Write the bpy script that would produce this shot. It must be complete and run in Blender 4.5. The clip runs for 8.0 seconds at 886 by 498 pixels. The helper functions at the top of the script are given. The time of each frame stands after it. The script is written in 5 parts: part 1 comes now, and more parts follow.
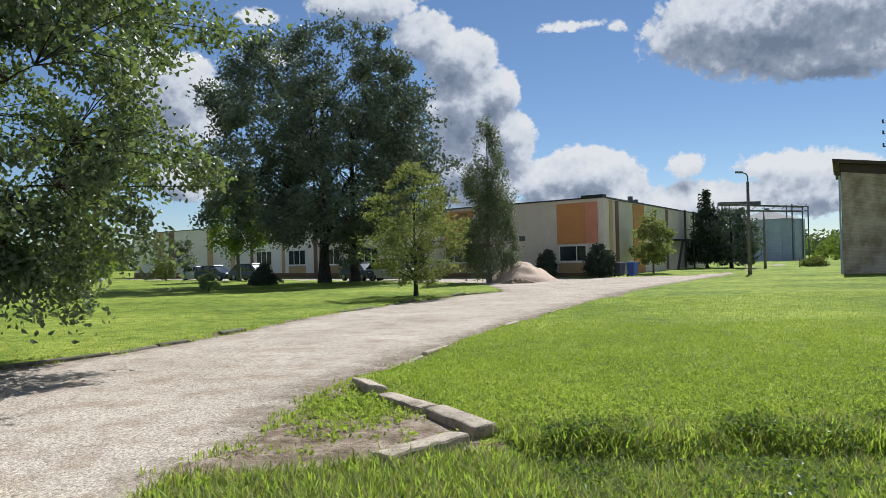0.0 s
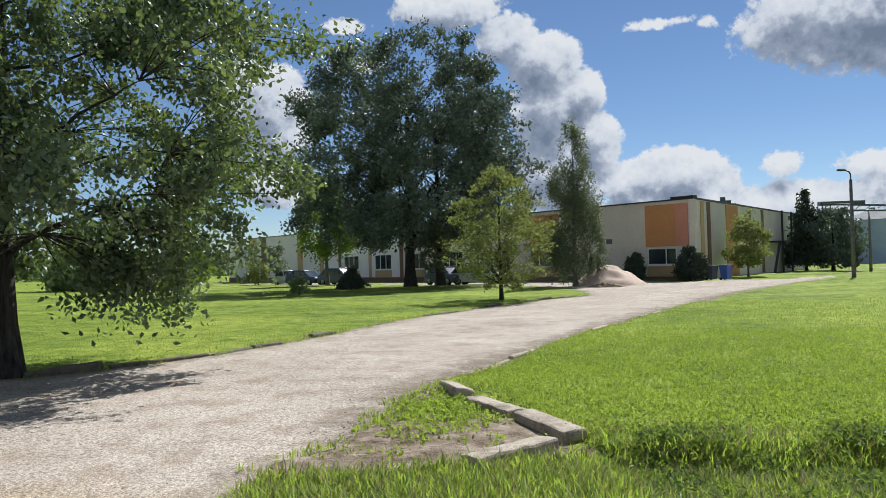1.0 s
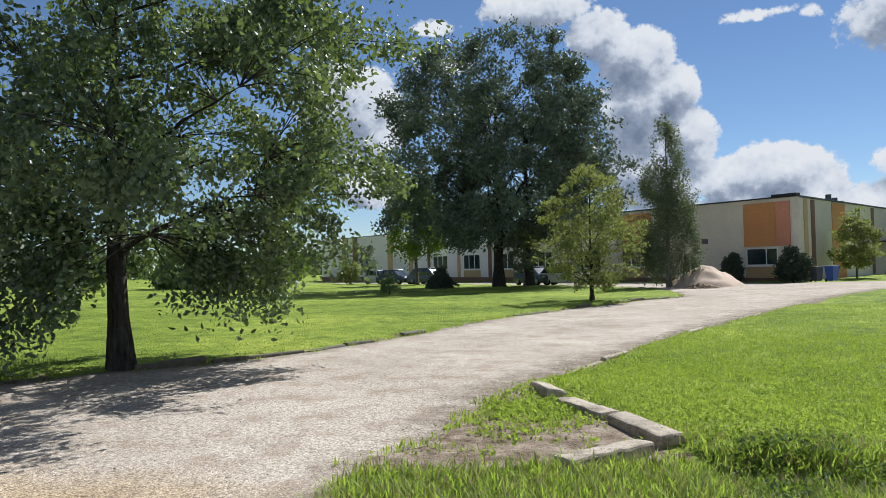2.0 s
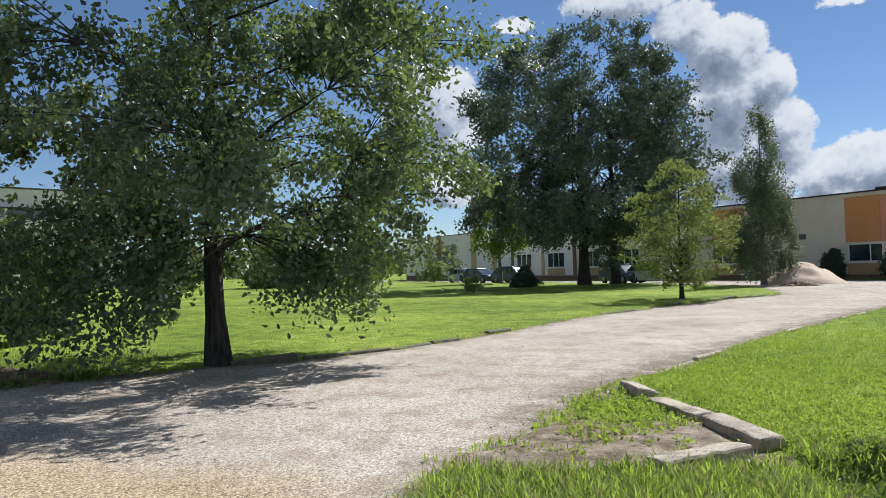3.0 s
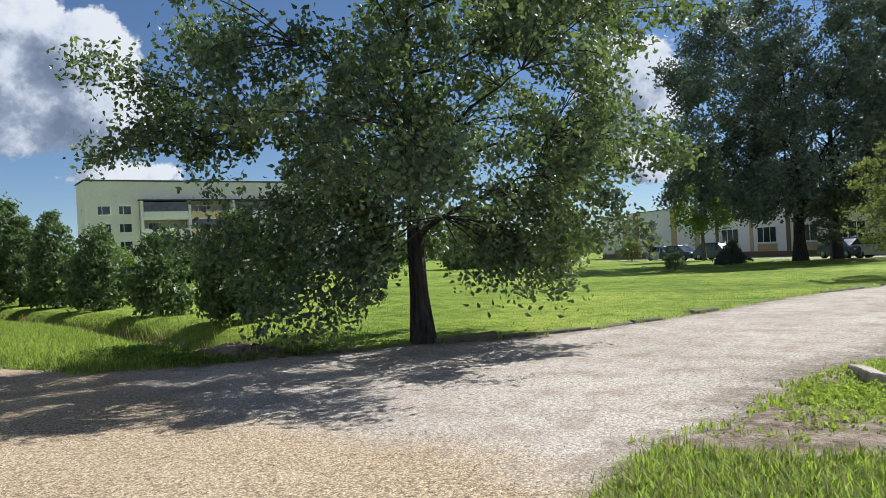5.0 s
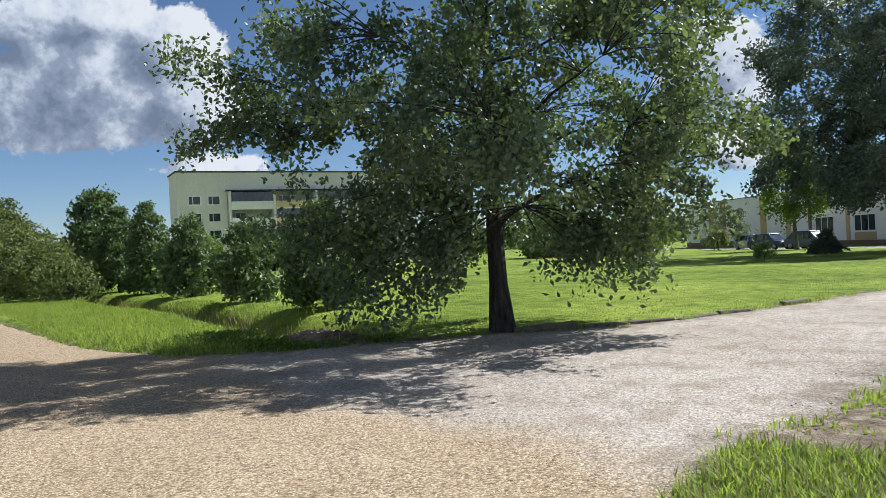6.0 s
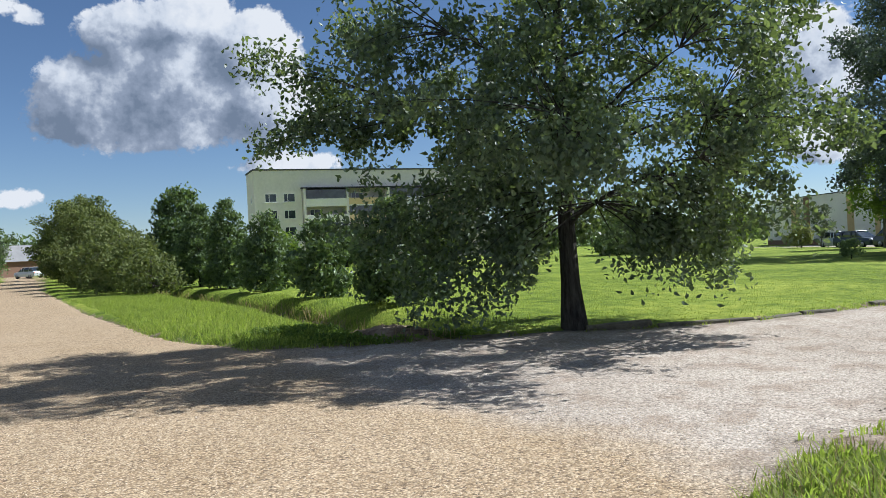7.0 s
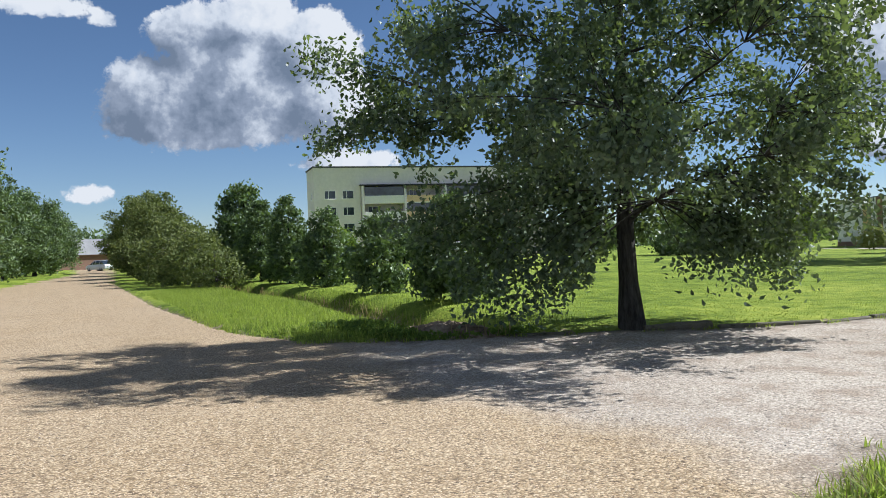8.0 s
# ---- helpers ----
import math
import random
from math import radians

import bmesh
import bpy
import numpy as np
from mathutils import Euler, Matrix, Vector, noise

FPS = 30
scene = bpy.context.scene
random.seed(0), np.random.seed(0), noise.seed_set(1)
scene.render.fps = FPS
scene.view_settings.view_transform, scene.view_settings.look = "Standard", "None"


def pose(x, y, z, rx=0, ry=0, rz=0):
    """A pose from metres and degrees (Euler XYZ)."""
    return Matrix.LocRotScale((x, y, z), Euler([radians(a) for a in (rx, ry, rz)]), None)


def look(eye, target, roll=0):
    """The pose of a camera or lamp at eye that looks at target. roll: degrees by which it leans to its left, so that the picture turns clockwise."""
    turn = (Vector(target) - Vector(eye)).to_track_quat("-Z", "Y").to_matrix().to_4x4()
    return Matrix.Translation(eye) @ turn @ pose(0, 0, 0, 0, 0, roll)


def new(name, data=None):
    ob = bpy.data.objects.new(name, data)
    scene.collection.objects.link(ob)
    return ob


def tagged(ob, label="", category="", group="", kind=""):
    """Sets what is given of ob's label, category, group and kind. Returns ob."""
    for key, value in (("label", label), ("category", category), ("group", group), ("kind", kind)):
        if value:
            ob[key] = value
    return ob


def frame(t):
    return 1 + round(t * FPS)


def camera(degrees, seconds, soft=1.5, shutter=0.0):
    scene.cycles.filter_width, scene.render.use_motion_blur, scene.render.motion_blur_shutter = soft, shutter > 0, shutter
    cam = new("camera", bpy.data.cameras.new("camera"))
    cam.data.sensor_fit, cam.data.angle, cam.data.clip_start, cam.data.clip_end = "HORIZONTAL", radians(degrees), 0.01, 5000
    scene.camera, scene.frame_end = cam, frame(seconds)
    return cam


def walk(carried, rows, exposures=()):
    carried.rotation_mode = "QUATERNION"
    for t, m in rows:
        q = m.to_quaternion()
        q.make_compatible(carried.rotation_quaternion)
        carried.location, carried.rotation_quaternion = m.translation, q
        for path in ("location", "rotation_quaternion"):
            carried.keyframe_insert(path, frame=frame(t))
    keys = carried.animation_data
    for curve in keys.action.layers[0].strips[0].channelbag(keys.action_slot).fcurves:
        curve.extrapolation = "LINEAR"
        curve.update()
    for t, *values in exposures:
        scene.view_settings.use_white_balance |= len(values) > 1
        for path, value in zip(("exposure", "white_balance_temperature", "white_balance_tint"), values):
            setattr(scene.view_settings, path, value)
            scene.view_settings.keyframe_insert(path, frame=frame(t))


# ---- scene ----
cam = camera(60.83, 8.0, soft=0.75)
PATH = [
    (0.0, -0.061, -0.172, 1.631, 90.44, 1.34, -0.15),
    (0.5, -0.067, -0.176, 1.627, 90.69, 1.67, 2.80),
    (1.0, -0.083, -0.182, 1.625, 90.91, 1.63, 6.27),
    (1.5, -0.098, -0.188, 1.623, 91.03, 1.54, 9.74),
    (3.0, -0.144, -0.204, 1.615, 91.17, 1.85, 19.28),
    (3.5, -0.155, -0.213, 1.613, 91.18, 2.33, 22.78),
    (4.0, -0.166, -0.223, 1.611, 91.02, 2.66, 26.61),
    (4.5, -0.172, -0.235, 1.607, 90.68, 2.95, 30.43),
    (5.0, -0.183, -0.239, 1.607, 90.27, 3.02, 33.97),
    (6.5, -0.178, -0.259, 1.611, 89.66, 2.95, 42.68),
    (7.0, -0.174, -0.268, 1.611, 89.74, 2.85, 45.33),
    (7.5, -0.166, -0.276, 1.608, 89.79, 2.55, 47.63),
    (8.0, -0.151, -0.275, 1.597, 89.76, 2.26, 49.65),
]
walk(cam, [(t, pose(x, y, z, rx, ry, rz)) for t, x, y, z, rx, ry, rz in PATH], exposures=[(0.0, 0.56, 6000, 10), (4.0, 0.66, 5850, 10), (8.0, 0.66, 5800, 10)])

# ---- sky and sun ----
SUN_AZ, SUN_EL = 24.0, 47.0          # degrees right of +y, and above the horizon
world = bpy.data.worlds.new("sky")
scene.world = world
world.use_nodes = True
wn = world.node_tree
sky = wn.nodes.new("ShaderNodeTexSky")
sky.sky_type, sky.sun_disc = "NISHITA", False
sky.sun_elevation, sky.sun_rotation = radians(SUN_EL), radians(SUN_AZ)
sky.air_density, sky.dust_density, sky.ozone_density = 0.8, 0.0, 2.8
wn.links.new(sky.outputs[0], wn.nodes["Background"].inputs[0])
wn.nodes["Background"].inputs[1].default_value = 0.054
sun = new("sun", bpy.data.lights.new("sun", "SUN"))
sun.data.energy, sun.data.angle, sun.data.color = 4.9, radians(0.55), (1.0, 0.97, 0.92)
sd = Vector((math.sin(radians(SUN_AZ)) * math.cos(radians(SUN_EL)), math.cos(radians(SUN_AZ)) * math.cos(radians(SUN_EL)), math.sin(radians(SUN_EL))))
sun.matrix_world = look(sd * 200, (0, 0, 0))


# ---- material helpers ----
class Mat:
    """A short way to write node materials."""

    def __init__(self, name):
        self.m = bpy.data.materials.new(name)
        self.m.use_nodes = True
        self.t = self.m.node_tree
        self.p = self.t.nodes["Principled BSDF"]
        self.out = self.t.nodes["Material Output"]

    def node(self, kind, **inputs):
        n = self.t.nodes.new("ShaderNode" + kind)
        for k, v in inputs.items():
            self.put(n, k.replace("_", " "), v)
        return n

    def put(self, n, key, v):
        s = n.inputs[int(key[1:])] if key[0] == "i" and key[1:].isdigit() else n.inputs[key]
        if isinstance(v, bpy.types.NodeSocket):
            self.t.links.new(v, s)
        else:
            s.default_value = v

    def pos(self):
        return self.node("NewGeometry").outputs["Position"]

    def obj(self):
        return self.node("TexCoord").outputs["Object"]

    def noise(self, vec, scale, detail=3.0, rough=0.55):
        return self.node("TexNoise", Vector=vec, Scale=scale, Detail=detail, Roughness=rough).outputs["Fac"]

    def ramp(self, fac, *stops):
        n = self.node("ValToRGB", Fac=fac)
        e = n.color_ramp.elements
        while len(e) < len(stops):
            e.new(0.5)
        for el, (p, c) in zip(e, stops):
            el.position, el.color = p, (*c, 1) if len(c) == 3 else c
        return n.outputs["Color"]

    def mix(self, fac, a, b):
        n = self.t.nodes.new("ShaderNodeMix")
        n.data_type = "RGBA"
        for key, v in ((0, fac), (6, a), (7, b)):
            if isinstance(v, bpy.types.NodeSocket):
                self.t.links.new(v, n.inputs[key])
            else:
                n.inputs[key].default_value = v if key == 0 else (*v, 1)
        return n.outputs[2]

    def math(self, op, a, b=0.0, c=0.0, clamp=False):
        n = self.t.nodes.new("ShaderNodeMath")
        n.operation, n.use_clamp = op, clamp
        for i, v in enumerate((a, b, c)):
            if isinstance(v, bpy.types.NodeSocket):
                self.t.links.new(v, n.inputs[i])
            else:
                n.inputs[i].default_value = v
        return n.outputs[0]

    def bump(self, height, strength=0.3, distance=0.02):
        self.put(self.p, "Normal", self.node("Bump", Height=height, Strength=strength, Distance=distance).outputs[0])

    def color(self, c, rough=0.8, metal=0.0, spec=0.4):
        self.put(self.p, "Base Color", c if isinstance(c, bpy.types.NodeSocket) else (*c, 1))
        self.put(self.p, "Roughness", rough)
        self.put(self.p, "Metallic", metal)
        self.put(self.p, "Specular IOR Level", spec)
        return self


def plain(name, c, rough=0.7, metal=0.0, scale=3.0, vary=0.18, bump=0.15, spec=0.4):
    """A painted or mineral surface with stains at two scales."""
    a = Mat(name)
    v = a.pos()
    n = a.math("ADD", a.math("MULTIPLY", a.noise(v, scale), 0.5), a.math("MULTIPLY", a.noise(v, scale * 9), 0.5))
    dark = tuple(x * (1 - vary) for x in c)
    light = tuple(min(1, x * (1 + vary)) for x in c)
    a.color(a.ramp(n, (0.3, dark), (0.7, light)), rough, metal, spec)
    a.bump(a.noise(v, scale * 14), bump, 0.01)
    return a.m


def foliage(name, dark, light, trans=0.4, glow=(0.20, 0.30, 0.03), gloss=0.5, patch=0.7):
    """Leaves: each leaf its own shade, light passing through it from behind."""
    a = Mat(name)
    r = a.node("NewGeometry").outputs["Random Per Island"]
    n = a.noise(a.pos(), patch, 2.0)
    k = a.math("ADD", a.math("MULTIPLY", r, 0.6), a.math("MULTIPLY", n, 0.4))
    c = a.ramp(k, (0.2, dark), (0.75, light))
    a.color(c, gloss + 0.24, 0.0, 0.42)
    tr = a.node("BsdfTranslucent", Color=a.mix(r, tuple(x * 0.7 for x in glow), glow))
    mx = a.node("MixShader", Fac=trans)
    a.t.links.new(a.p.outputs[0], mx.inputs[1])
    a.t.links.new(tr.outputs[0], mx.inputs[2])
    a.t.links.new(mx.outputs[0], a.out.inputs[0])
    return a.m


# ---- materials ----
def gravel_mat():
    a = Mat("gravel")
    v = a.pos()
    sep = a.node("SeparateXYZ", Vector=v)
    x, y = sep.outputs[0], sep.outputs[1]
    # loose golden chippings lie on the side road and the junction's mouth
    edge = a.math("ADD", a.math("SUBTRACT", 5.1, y), a.math("MULTIPLY", a.noise(v, 0.8, 6.0, 0.65), 2.2))
    edge = a.math("SUBTRACT", edge, a.math("MULTIPLY", a.math("MAXIMUM", a.math("ADD", x, 3.2), 0.0), 0.9))
    edge = a.math("ADD", edge, a.math("MULTIPLY", a.math("MAXIMUM", a.math("SUBTRACT", -7.0, x), 0.0), 0.45))
    edge = a.math("SUBTRACT", edge, 1.1)
    chip = a.math("MULTIPLY", a.math("ADD", a.math("MULTIPLY", edge, 0.9), 0.45, clamp=True), 1.0)
    vor = a.node("TexVoronoi", Vector=v, Scale=48.0)
    grey = a.ramp(vor.outputs["Color"], (0.08, (0.07, 0.058, 0.045)), (0.42, (0.47, 0.40, 0.32)), (0.95, (0.80, 0.71, 0.59)))
    gold = a.ramp(vor.outputs["Color"], (0.06, (0.12, 0.08, 0.05)), (0.42, (0.47, 0.335, 0.185)), (0.95, (0.74, 0.59, 0.39)))
    dust = a.ramp(a.noise(v, 0.45, 5.0, 0.6), (0.34, (0.30, 0.24, 0.175)), (0.5, (0.48, 0.405, 0.32)), (0.66, (0.64, 0.56, 0.455)))
    base = a.mix(0.36, grey, dust)
    # crevice shade between the stones, painted into the colour
    gap = a.ramp(vor.outputs["Distance"], (0.22, (1, 1, 1)), (0.62, (0.30, 0.29, 0.28)))
    soil = a.ramp(a.noise(v, 1.7, 5.0, 0.65), (0.50, (0, 0, 0)), (0.64, (1, 1, 1)))
    base = a.mix(a.math("MULTIPLY", soil, 0.55), base, (0.30, 0.22, 0.15))
    dirt = a.node("Attribute")
    dirt.attribute_name = "dirt"
    dm = a.math("ADD", dirt.outputs["Fac"], a.math("MULTIPLY", a.math("SUBTRACT", a.noise(v, 2.6, 6.0, 0.7), 0.5), 1.3))
    dm = a.math("MULTIPLY", a.math("SUBTRACT", dm, 0.4), 2.5, clamp=True)
    base = a.mix(dm, base, a.ramp(a.noise(v, 16.0, 5.0, 0.7), (0.34, (0.11, 0.082, 0.055)), (0.52, (0.25, 0.20, 0.145)), (0.68, (0.42, 0.36, 0.29))))
    def times(x, y, k):
        n = a.t.nodes.new("ShaderNodeMix")
        n.data_type, n.blend_type = "RGBA", "MULTIPLY"
        n.inputs[0].default_value = k
        a.t.links.new(x, n.inputs[6]), a.t.links.new(y, n.inputs[7])
        return n.outputs[2]
    col = a.mix(chip, times(base, gap, 0.5), times(a.mix(0.12, gold, dust), gap, 0.7))
    a.color(col, 0.95, 0, 0.15)
    h = a.math("ADD", a.math("MULTIPLY", vor.outputs["Distance"], -0.6), a.math("MULTIPLY", a.noise(v, 30, 3), 0.4))
    a.bump(h, 0.4, 0.015)
    return a.m


def lawn_mat():
    a = Mat("lawn")
    v = a.pos()
    big = a.noise(v, 0.18, 4.0, 0.6)
    mid = a.noise(v, 2.2, 4.0, 0.65)
    fine = a.noise(v, 26.0, 3.0, 0.7)
    k = a.math("ADD", a.math("MULTIPLY", big, 0.35), a.math("ADD", a.math("MULTIPLY", mid, 0.3), a.math("MULTIPLY", fine, 0.35)))
    col = a.ramp(k, (0.40, (0.06, 0.095, 0.013)), (0.5, (0.165, 0.228, 0.026)), (0.59, (0.33, 0.365, 0.062)))
    bare = a.node("Attribute")
    bare.attribute_name = "bare"
    earth = a.ramp(a.noise(v, 4.0, 6.0, 0.7), (0.32, (0.10, 0.07, 0.045)), (0.5, (0.24, 0.185, 0.13)), (0.68, (0.40, 0.33, 0.25)))
    m = a.math("ADD", bare.outputs["Fac"], a.math("MULTIPLY", a.math("SUBTRACT", a.noise(v, 5.0, 5.0, 0.7), 0.5), 1.2))
    m = a.math("MULTIPLY", a.math("SUBTRACT", m, 0.42), 6.0, clamp=True)
    a.color(a.mix(m, col, earth), 0.9, 0, 0.1)
    a.bump(a.math("ADD", fine, a.math("MULTIPLY", mid, 0.8)), 0.8, 0.06)
    return a.m


def soil_mat():
    a = Mat("soil")
    v = a.pos()
    n = a.noise(v, 3.0, 6.0, 0.7)
    col = a.ramp(n, (0.32, (0.09, 0.065, 0.04)), (0.5, (0.22, 0.165, 0.11)), (0.68, (0.38, 0.31, 0.23)))
    a.color(col, 0.95, 0, 0.1)
    a.bump(a.noise(v, 24, 5, 0.7), 0.8, 0.03)
    return a.m


def concrete_mat(name, c, worn):
    a = Mat(name)
    v = a.pos()
    n = a.noise(v, 5.0, 6.0, 0.65)
    f = a.noise(v, 60.0, 3.0, 0.6)
    col = a.ramp(a.math("ADD", a.math("MULTIPLY", n, 0.65), a.math("MULTIPLY", f, 0.35)), (0.34, worn), (0.52, c), (0.7, tuple(x * 1.25 for x in c)))
    pit = a.node("TexVoronoi", Vector=v, Scale=26.0).outputs["Distance"]
    pit = a.math("MULTIPLY", a.math("SUBTRACT", 0.26, pit), 9.0, clamp=True)
    pit = a.math("MULTIPLY", pit, a.math("MULTIPLY", a.math("SUBTRACT", n, 0.45), 8.0, clamp=True))
    a.color(a.mix(a.math("MULTIPLY", pit, 0.8), col, tuple(x * 0.6 for x in worn)), 0.92, 0, 0.2)
    a.bump(a.math("ADD", a.math("SUBTRACT", n, a.math("MULTIPLY", pit, 0.5)), a.math("MULTIPLY", f, 0.6)), 0.7, 0.02)
    return a.m


def bark_mat(name, dark, light):
    a = Mat(name)
    v = a.node("Mapping", Vector=a.pos(), Scale=(9, 9, 1.6)).outputs[0]
    n = a.noise(v, 1.6, 6.0, 0.7)
    a.color(a.ramp(n, (0.35, dark), (0.65, light)), 0.95, 0, 0.1)
    a.bump(n, 0.9, 0.05)
    return a.m


def glass_mat(name="window_glass", c=(0.03, 0.04, 0.05)):
    a = Mat(name)
    n = a.noise(a.pos(), 0.8, 2.0)
    a.color(a.ramp(n, (0.3, tuple(x * 0.6 for x in c)), (0.7, tuple(x * 1.5 for x in c))), 0.08, 0.0, 0.9)
    return a.m


M_GRAVEL, M_LAWN, M_SOIL = gravel_mat(), lawn_mat(), soil_mat()
M_KERB = concrete_mat("kerb_concrete", (0.40, 0.34, 0.26), (0.13, 0.105, 0.075))
M_KERB_OLD = concrete_mat("old_kerb_concrete", (0.15, 0.135, 0.10), (0.05, 0.05, 0.03))
M_BARK = bark_mat("oak_bark", (0.022, 0.021, 0.019), (0.080, 0.075, 0.066))
M_BARK_GREY = bark_mat("grey_bark", (0.06, 0.055, 0.045), (0.22, 0.20, 0.17))
M_OAK = foliage("oak_leaves", (0.032, 0.052, 0.046), (0.160, 0.215, 0.135), 0.32, (0.24, 0.32, 0.06), 0.24)
M_OAK_FAR = foliage("dark_oak_leaves", (0.062, 0.084, 0.072), (0.16, 0.20, 0.15), 0.24, (0.12, 0.16, 0.08), 0.25)
M_SAPLING = foliage("yellow_green_leaves", (0.09, 0.115, 0.040), (0.24, 0.27, 0.095), 0.42, (0.32, 0.36, 0.08), 0.4)
M_BIRCH = foliage("birch_leaves", (0.06, 0.08, 0.055), (0.17, 0.20, 0.12), 0.34, (0.18, 0.22, 0.08), 0.3)
M_BUSH = foliage("bush_leaves", (0.035, 0.060, 0.034), (0.170, 0.240, 0.095), 0.28, (0.20, 0.29, 0.05), 0.26)
M_HEDGE = foliage("willow_leaves", (0.065, 0.090, 0.028), (0.19, 0.22, 0.075), 0.35, (0.22, 0.27, 0.05), 0.55)
M_GREEN = foliage("fresh_green_leaves", (0.04, 0.085, 0.012), (0.13, 0.21, 0.035), 0.4, (0.26, 0.36, 0.04), 0.5)
M_CONIFER = foliage("conifer_needles", (0.024, 0.040, 0.028), (0.075, 0.105, 0.065), 0.16, (0.08, 0.11, 0.04), 0.4)
M_GRASS = foliage("grass_blades", (0.11, 0.15, 0.018), (0.40, 0.44, 0.075), 0.55, (0.33, 0.44, 0.05), 0.5)
M_GRASS_LONG = foliage("long_grass", (0.06, 0.105, 0.02), (0.40, 0.43, 0.10), 0.58, (0.36, 0.48, 0.055), 0.45)
M_STRAW = foliage("dry_grass", (0.16, 0.12, 0.055), (0.38, 0.30, 0.15), 0.35, (0.40, 0.32, 0.12), 0.6)
M_CREAM = plain("cream_render", (0.66, 0.61, 0.54), 0.85, scale=0.6, vary=0.10)
M_PALE = plain("white_render", (0.78, 0.765, 0.735), 0.85, scale=0.5, vary=0.06)
M_ORANGE = plain("orange_panel", (0.56, 0.27, 0.11), 0.8, scale=0.7, vary=0.12)
M_PINK = plain("salmon_panel", (0.60, 0.27, 0.18), 0.8, scale=0.7, vary=0.12)
M_TAN = plain("tan_strip", (0.50, 0.37, 0.20), 0.8, scale=0.7, vary=0.12)
M_BROWN = plain("brown_strip", (0.20, 0.12, 0.08), 0.8, scale=0.7, vary=0.15)
M_DARK = plain("dark_metal", (0.035, 0.035, 0.04), 0.5, 0.3, scale=2.0)
M_ROOF = plain("roof_felt", (0.07, 0.07, 0.075), 0.9, scale=1.0)
M_WHITE = plain("white_frame", (0.75, 0.75, 0.72), 0.5, scale=2.0, vary=0.06)
M_GLASS = glass_mat()
M_STEEL = plain("galvanised_steel", (0.35, 0.42, 0.56), 0.5, 0.15, scale=0.8, vary=0.15)
M_BARN = plain("weathered_grey_sheet", (0.22, 0.22, 0.215), 0.95, scale=0.6, vary=0.2)
M_RUST = plain("rusty_sheet", (0.065, 0.048, 0.045), 0.75, 0.2, scale=1.5, vary=0.3)
M_POLE = concrete_mat("pole_concrete", (0.17, 0.165, 0.16), (0.08, 0.08, 0.08))
M_SAND = plain("sand_gravel", (0.50, 0.385, 0.29), 0.95, scale=1.8, vary=0.25, bump=0.8)
M_BLUE = plain("blue_plastic", (0.06, 0.12, 0.36), 0.5, scale=3.0)
M_GREYP = plain("grey_plastic", (0.10, 0.11, 0.12), 0.5, scale=3.0)
M_APT = plain("pale_render", (0.74, 0.69, 0.67), 0.85, scale=0.25, vary=0.10)
M_APT_BAND = plain("white_parapet", (0.82, 0.79, 0.77), 0.8, scale=0.4, vary=0.08)
M_APT_TAN = plain("sandy_parapet", (0.72, 0.53, 0.32), 0.8, scale=0.4, vary=0.08)
# wall render darkened to carry the shade inside the loggias
M_LOGGIA_SHADE = plain("shaded_loggia_render", (0.52, 0.48, 0.45), 0.8, scale=0.5, vary=0.15)
M_CARGREY = plain("grey_car_paint", (0.10, 0.11, 0.13), 0.3, 0.4, scale=1.0, vary=0.05, bump=0.0)
M_CARWHITE = plain("silver_car_paint", (0.55, 0.56, 0.58), 0.3, 0.3, scale=1.0, vary=0.05, bump=0.0)
M_CARBLUE = plain("dark_blue_car_paint", (0.05, 0.065, 0.09), 0.3, 0.4, scale=1.0, vary=0.05, bump=0.0)
M_TYRE = plain("tyre_rubber", (0.02, 0.02, 0.02), 0.85, scale=5.0)
M_RIM = plain("alloy_rim", (0.4, 0.4, 0.42), 0.35, 0.8, scale=5.0)
M_LENS = plain("lamp_lens", (0.5, 0.1, 0.08), 0.2, scale=5.0)

# ---- mesh helpers ----
RNG = np.random.default_rng(7)


def fall(y):
    """The ground sinks gently towards the factory."""
    return -0.008 * np.clip(np.asarray(y) - 20.0, 0.0, 130.0)


def np_mesh(name, verts, faces, mats, smooth=False):
    """A mesh from arrays; faces is an array of equal-sized polygons or a list of such arrays."""
    faces = [np.asarray(f, int) for f in (faces if isinstance(faces, list) else [faces]) if len(f)]
    me = bpy.data.meshes.new(name)
    verts = np.asarray(verts, float)
    me.vertices.add(len(verts))
    me.vertices.foreach_set("co", verts.ravel())
    loops = np.concatenate([f.ravel() for f in faces])
    sizes = np.concatenate([np.full(len(f), f.shape[1]) for f in faces])
    me.loops.add(len(loops))
    me.loops.foreach_set("vertex_index", loops)
    me.polygons.add(len(sizes))
    me.polygons.foreach_set("loop_start", np.concatenate([[0], np.cumsum(sizes)[:-1]]))
    me.polygons.foreach_set("use_smooth", np.full(len(sizes), smooth))
    me.update(calc_edges=True)
    me.validate()
    for m in mats if isinstance(mats, (list, tuple)) else [mats]:
        me.materials.append(m)
    return me


def thing(name, at, label, category, group="", kind="", turn=0.0):
    """An Empty at the thing's base, under which its parts hang."""
    ob = new(name)
    ob.matrix_world = pose(*at, 0, 0, turn)
    ob.empty_display_size = 0.2
    return tagged(ob, label, category, group, kind)


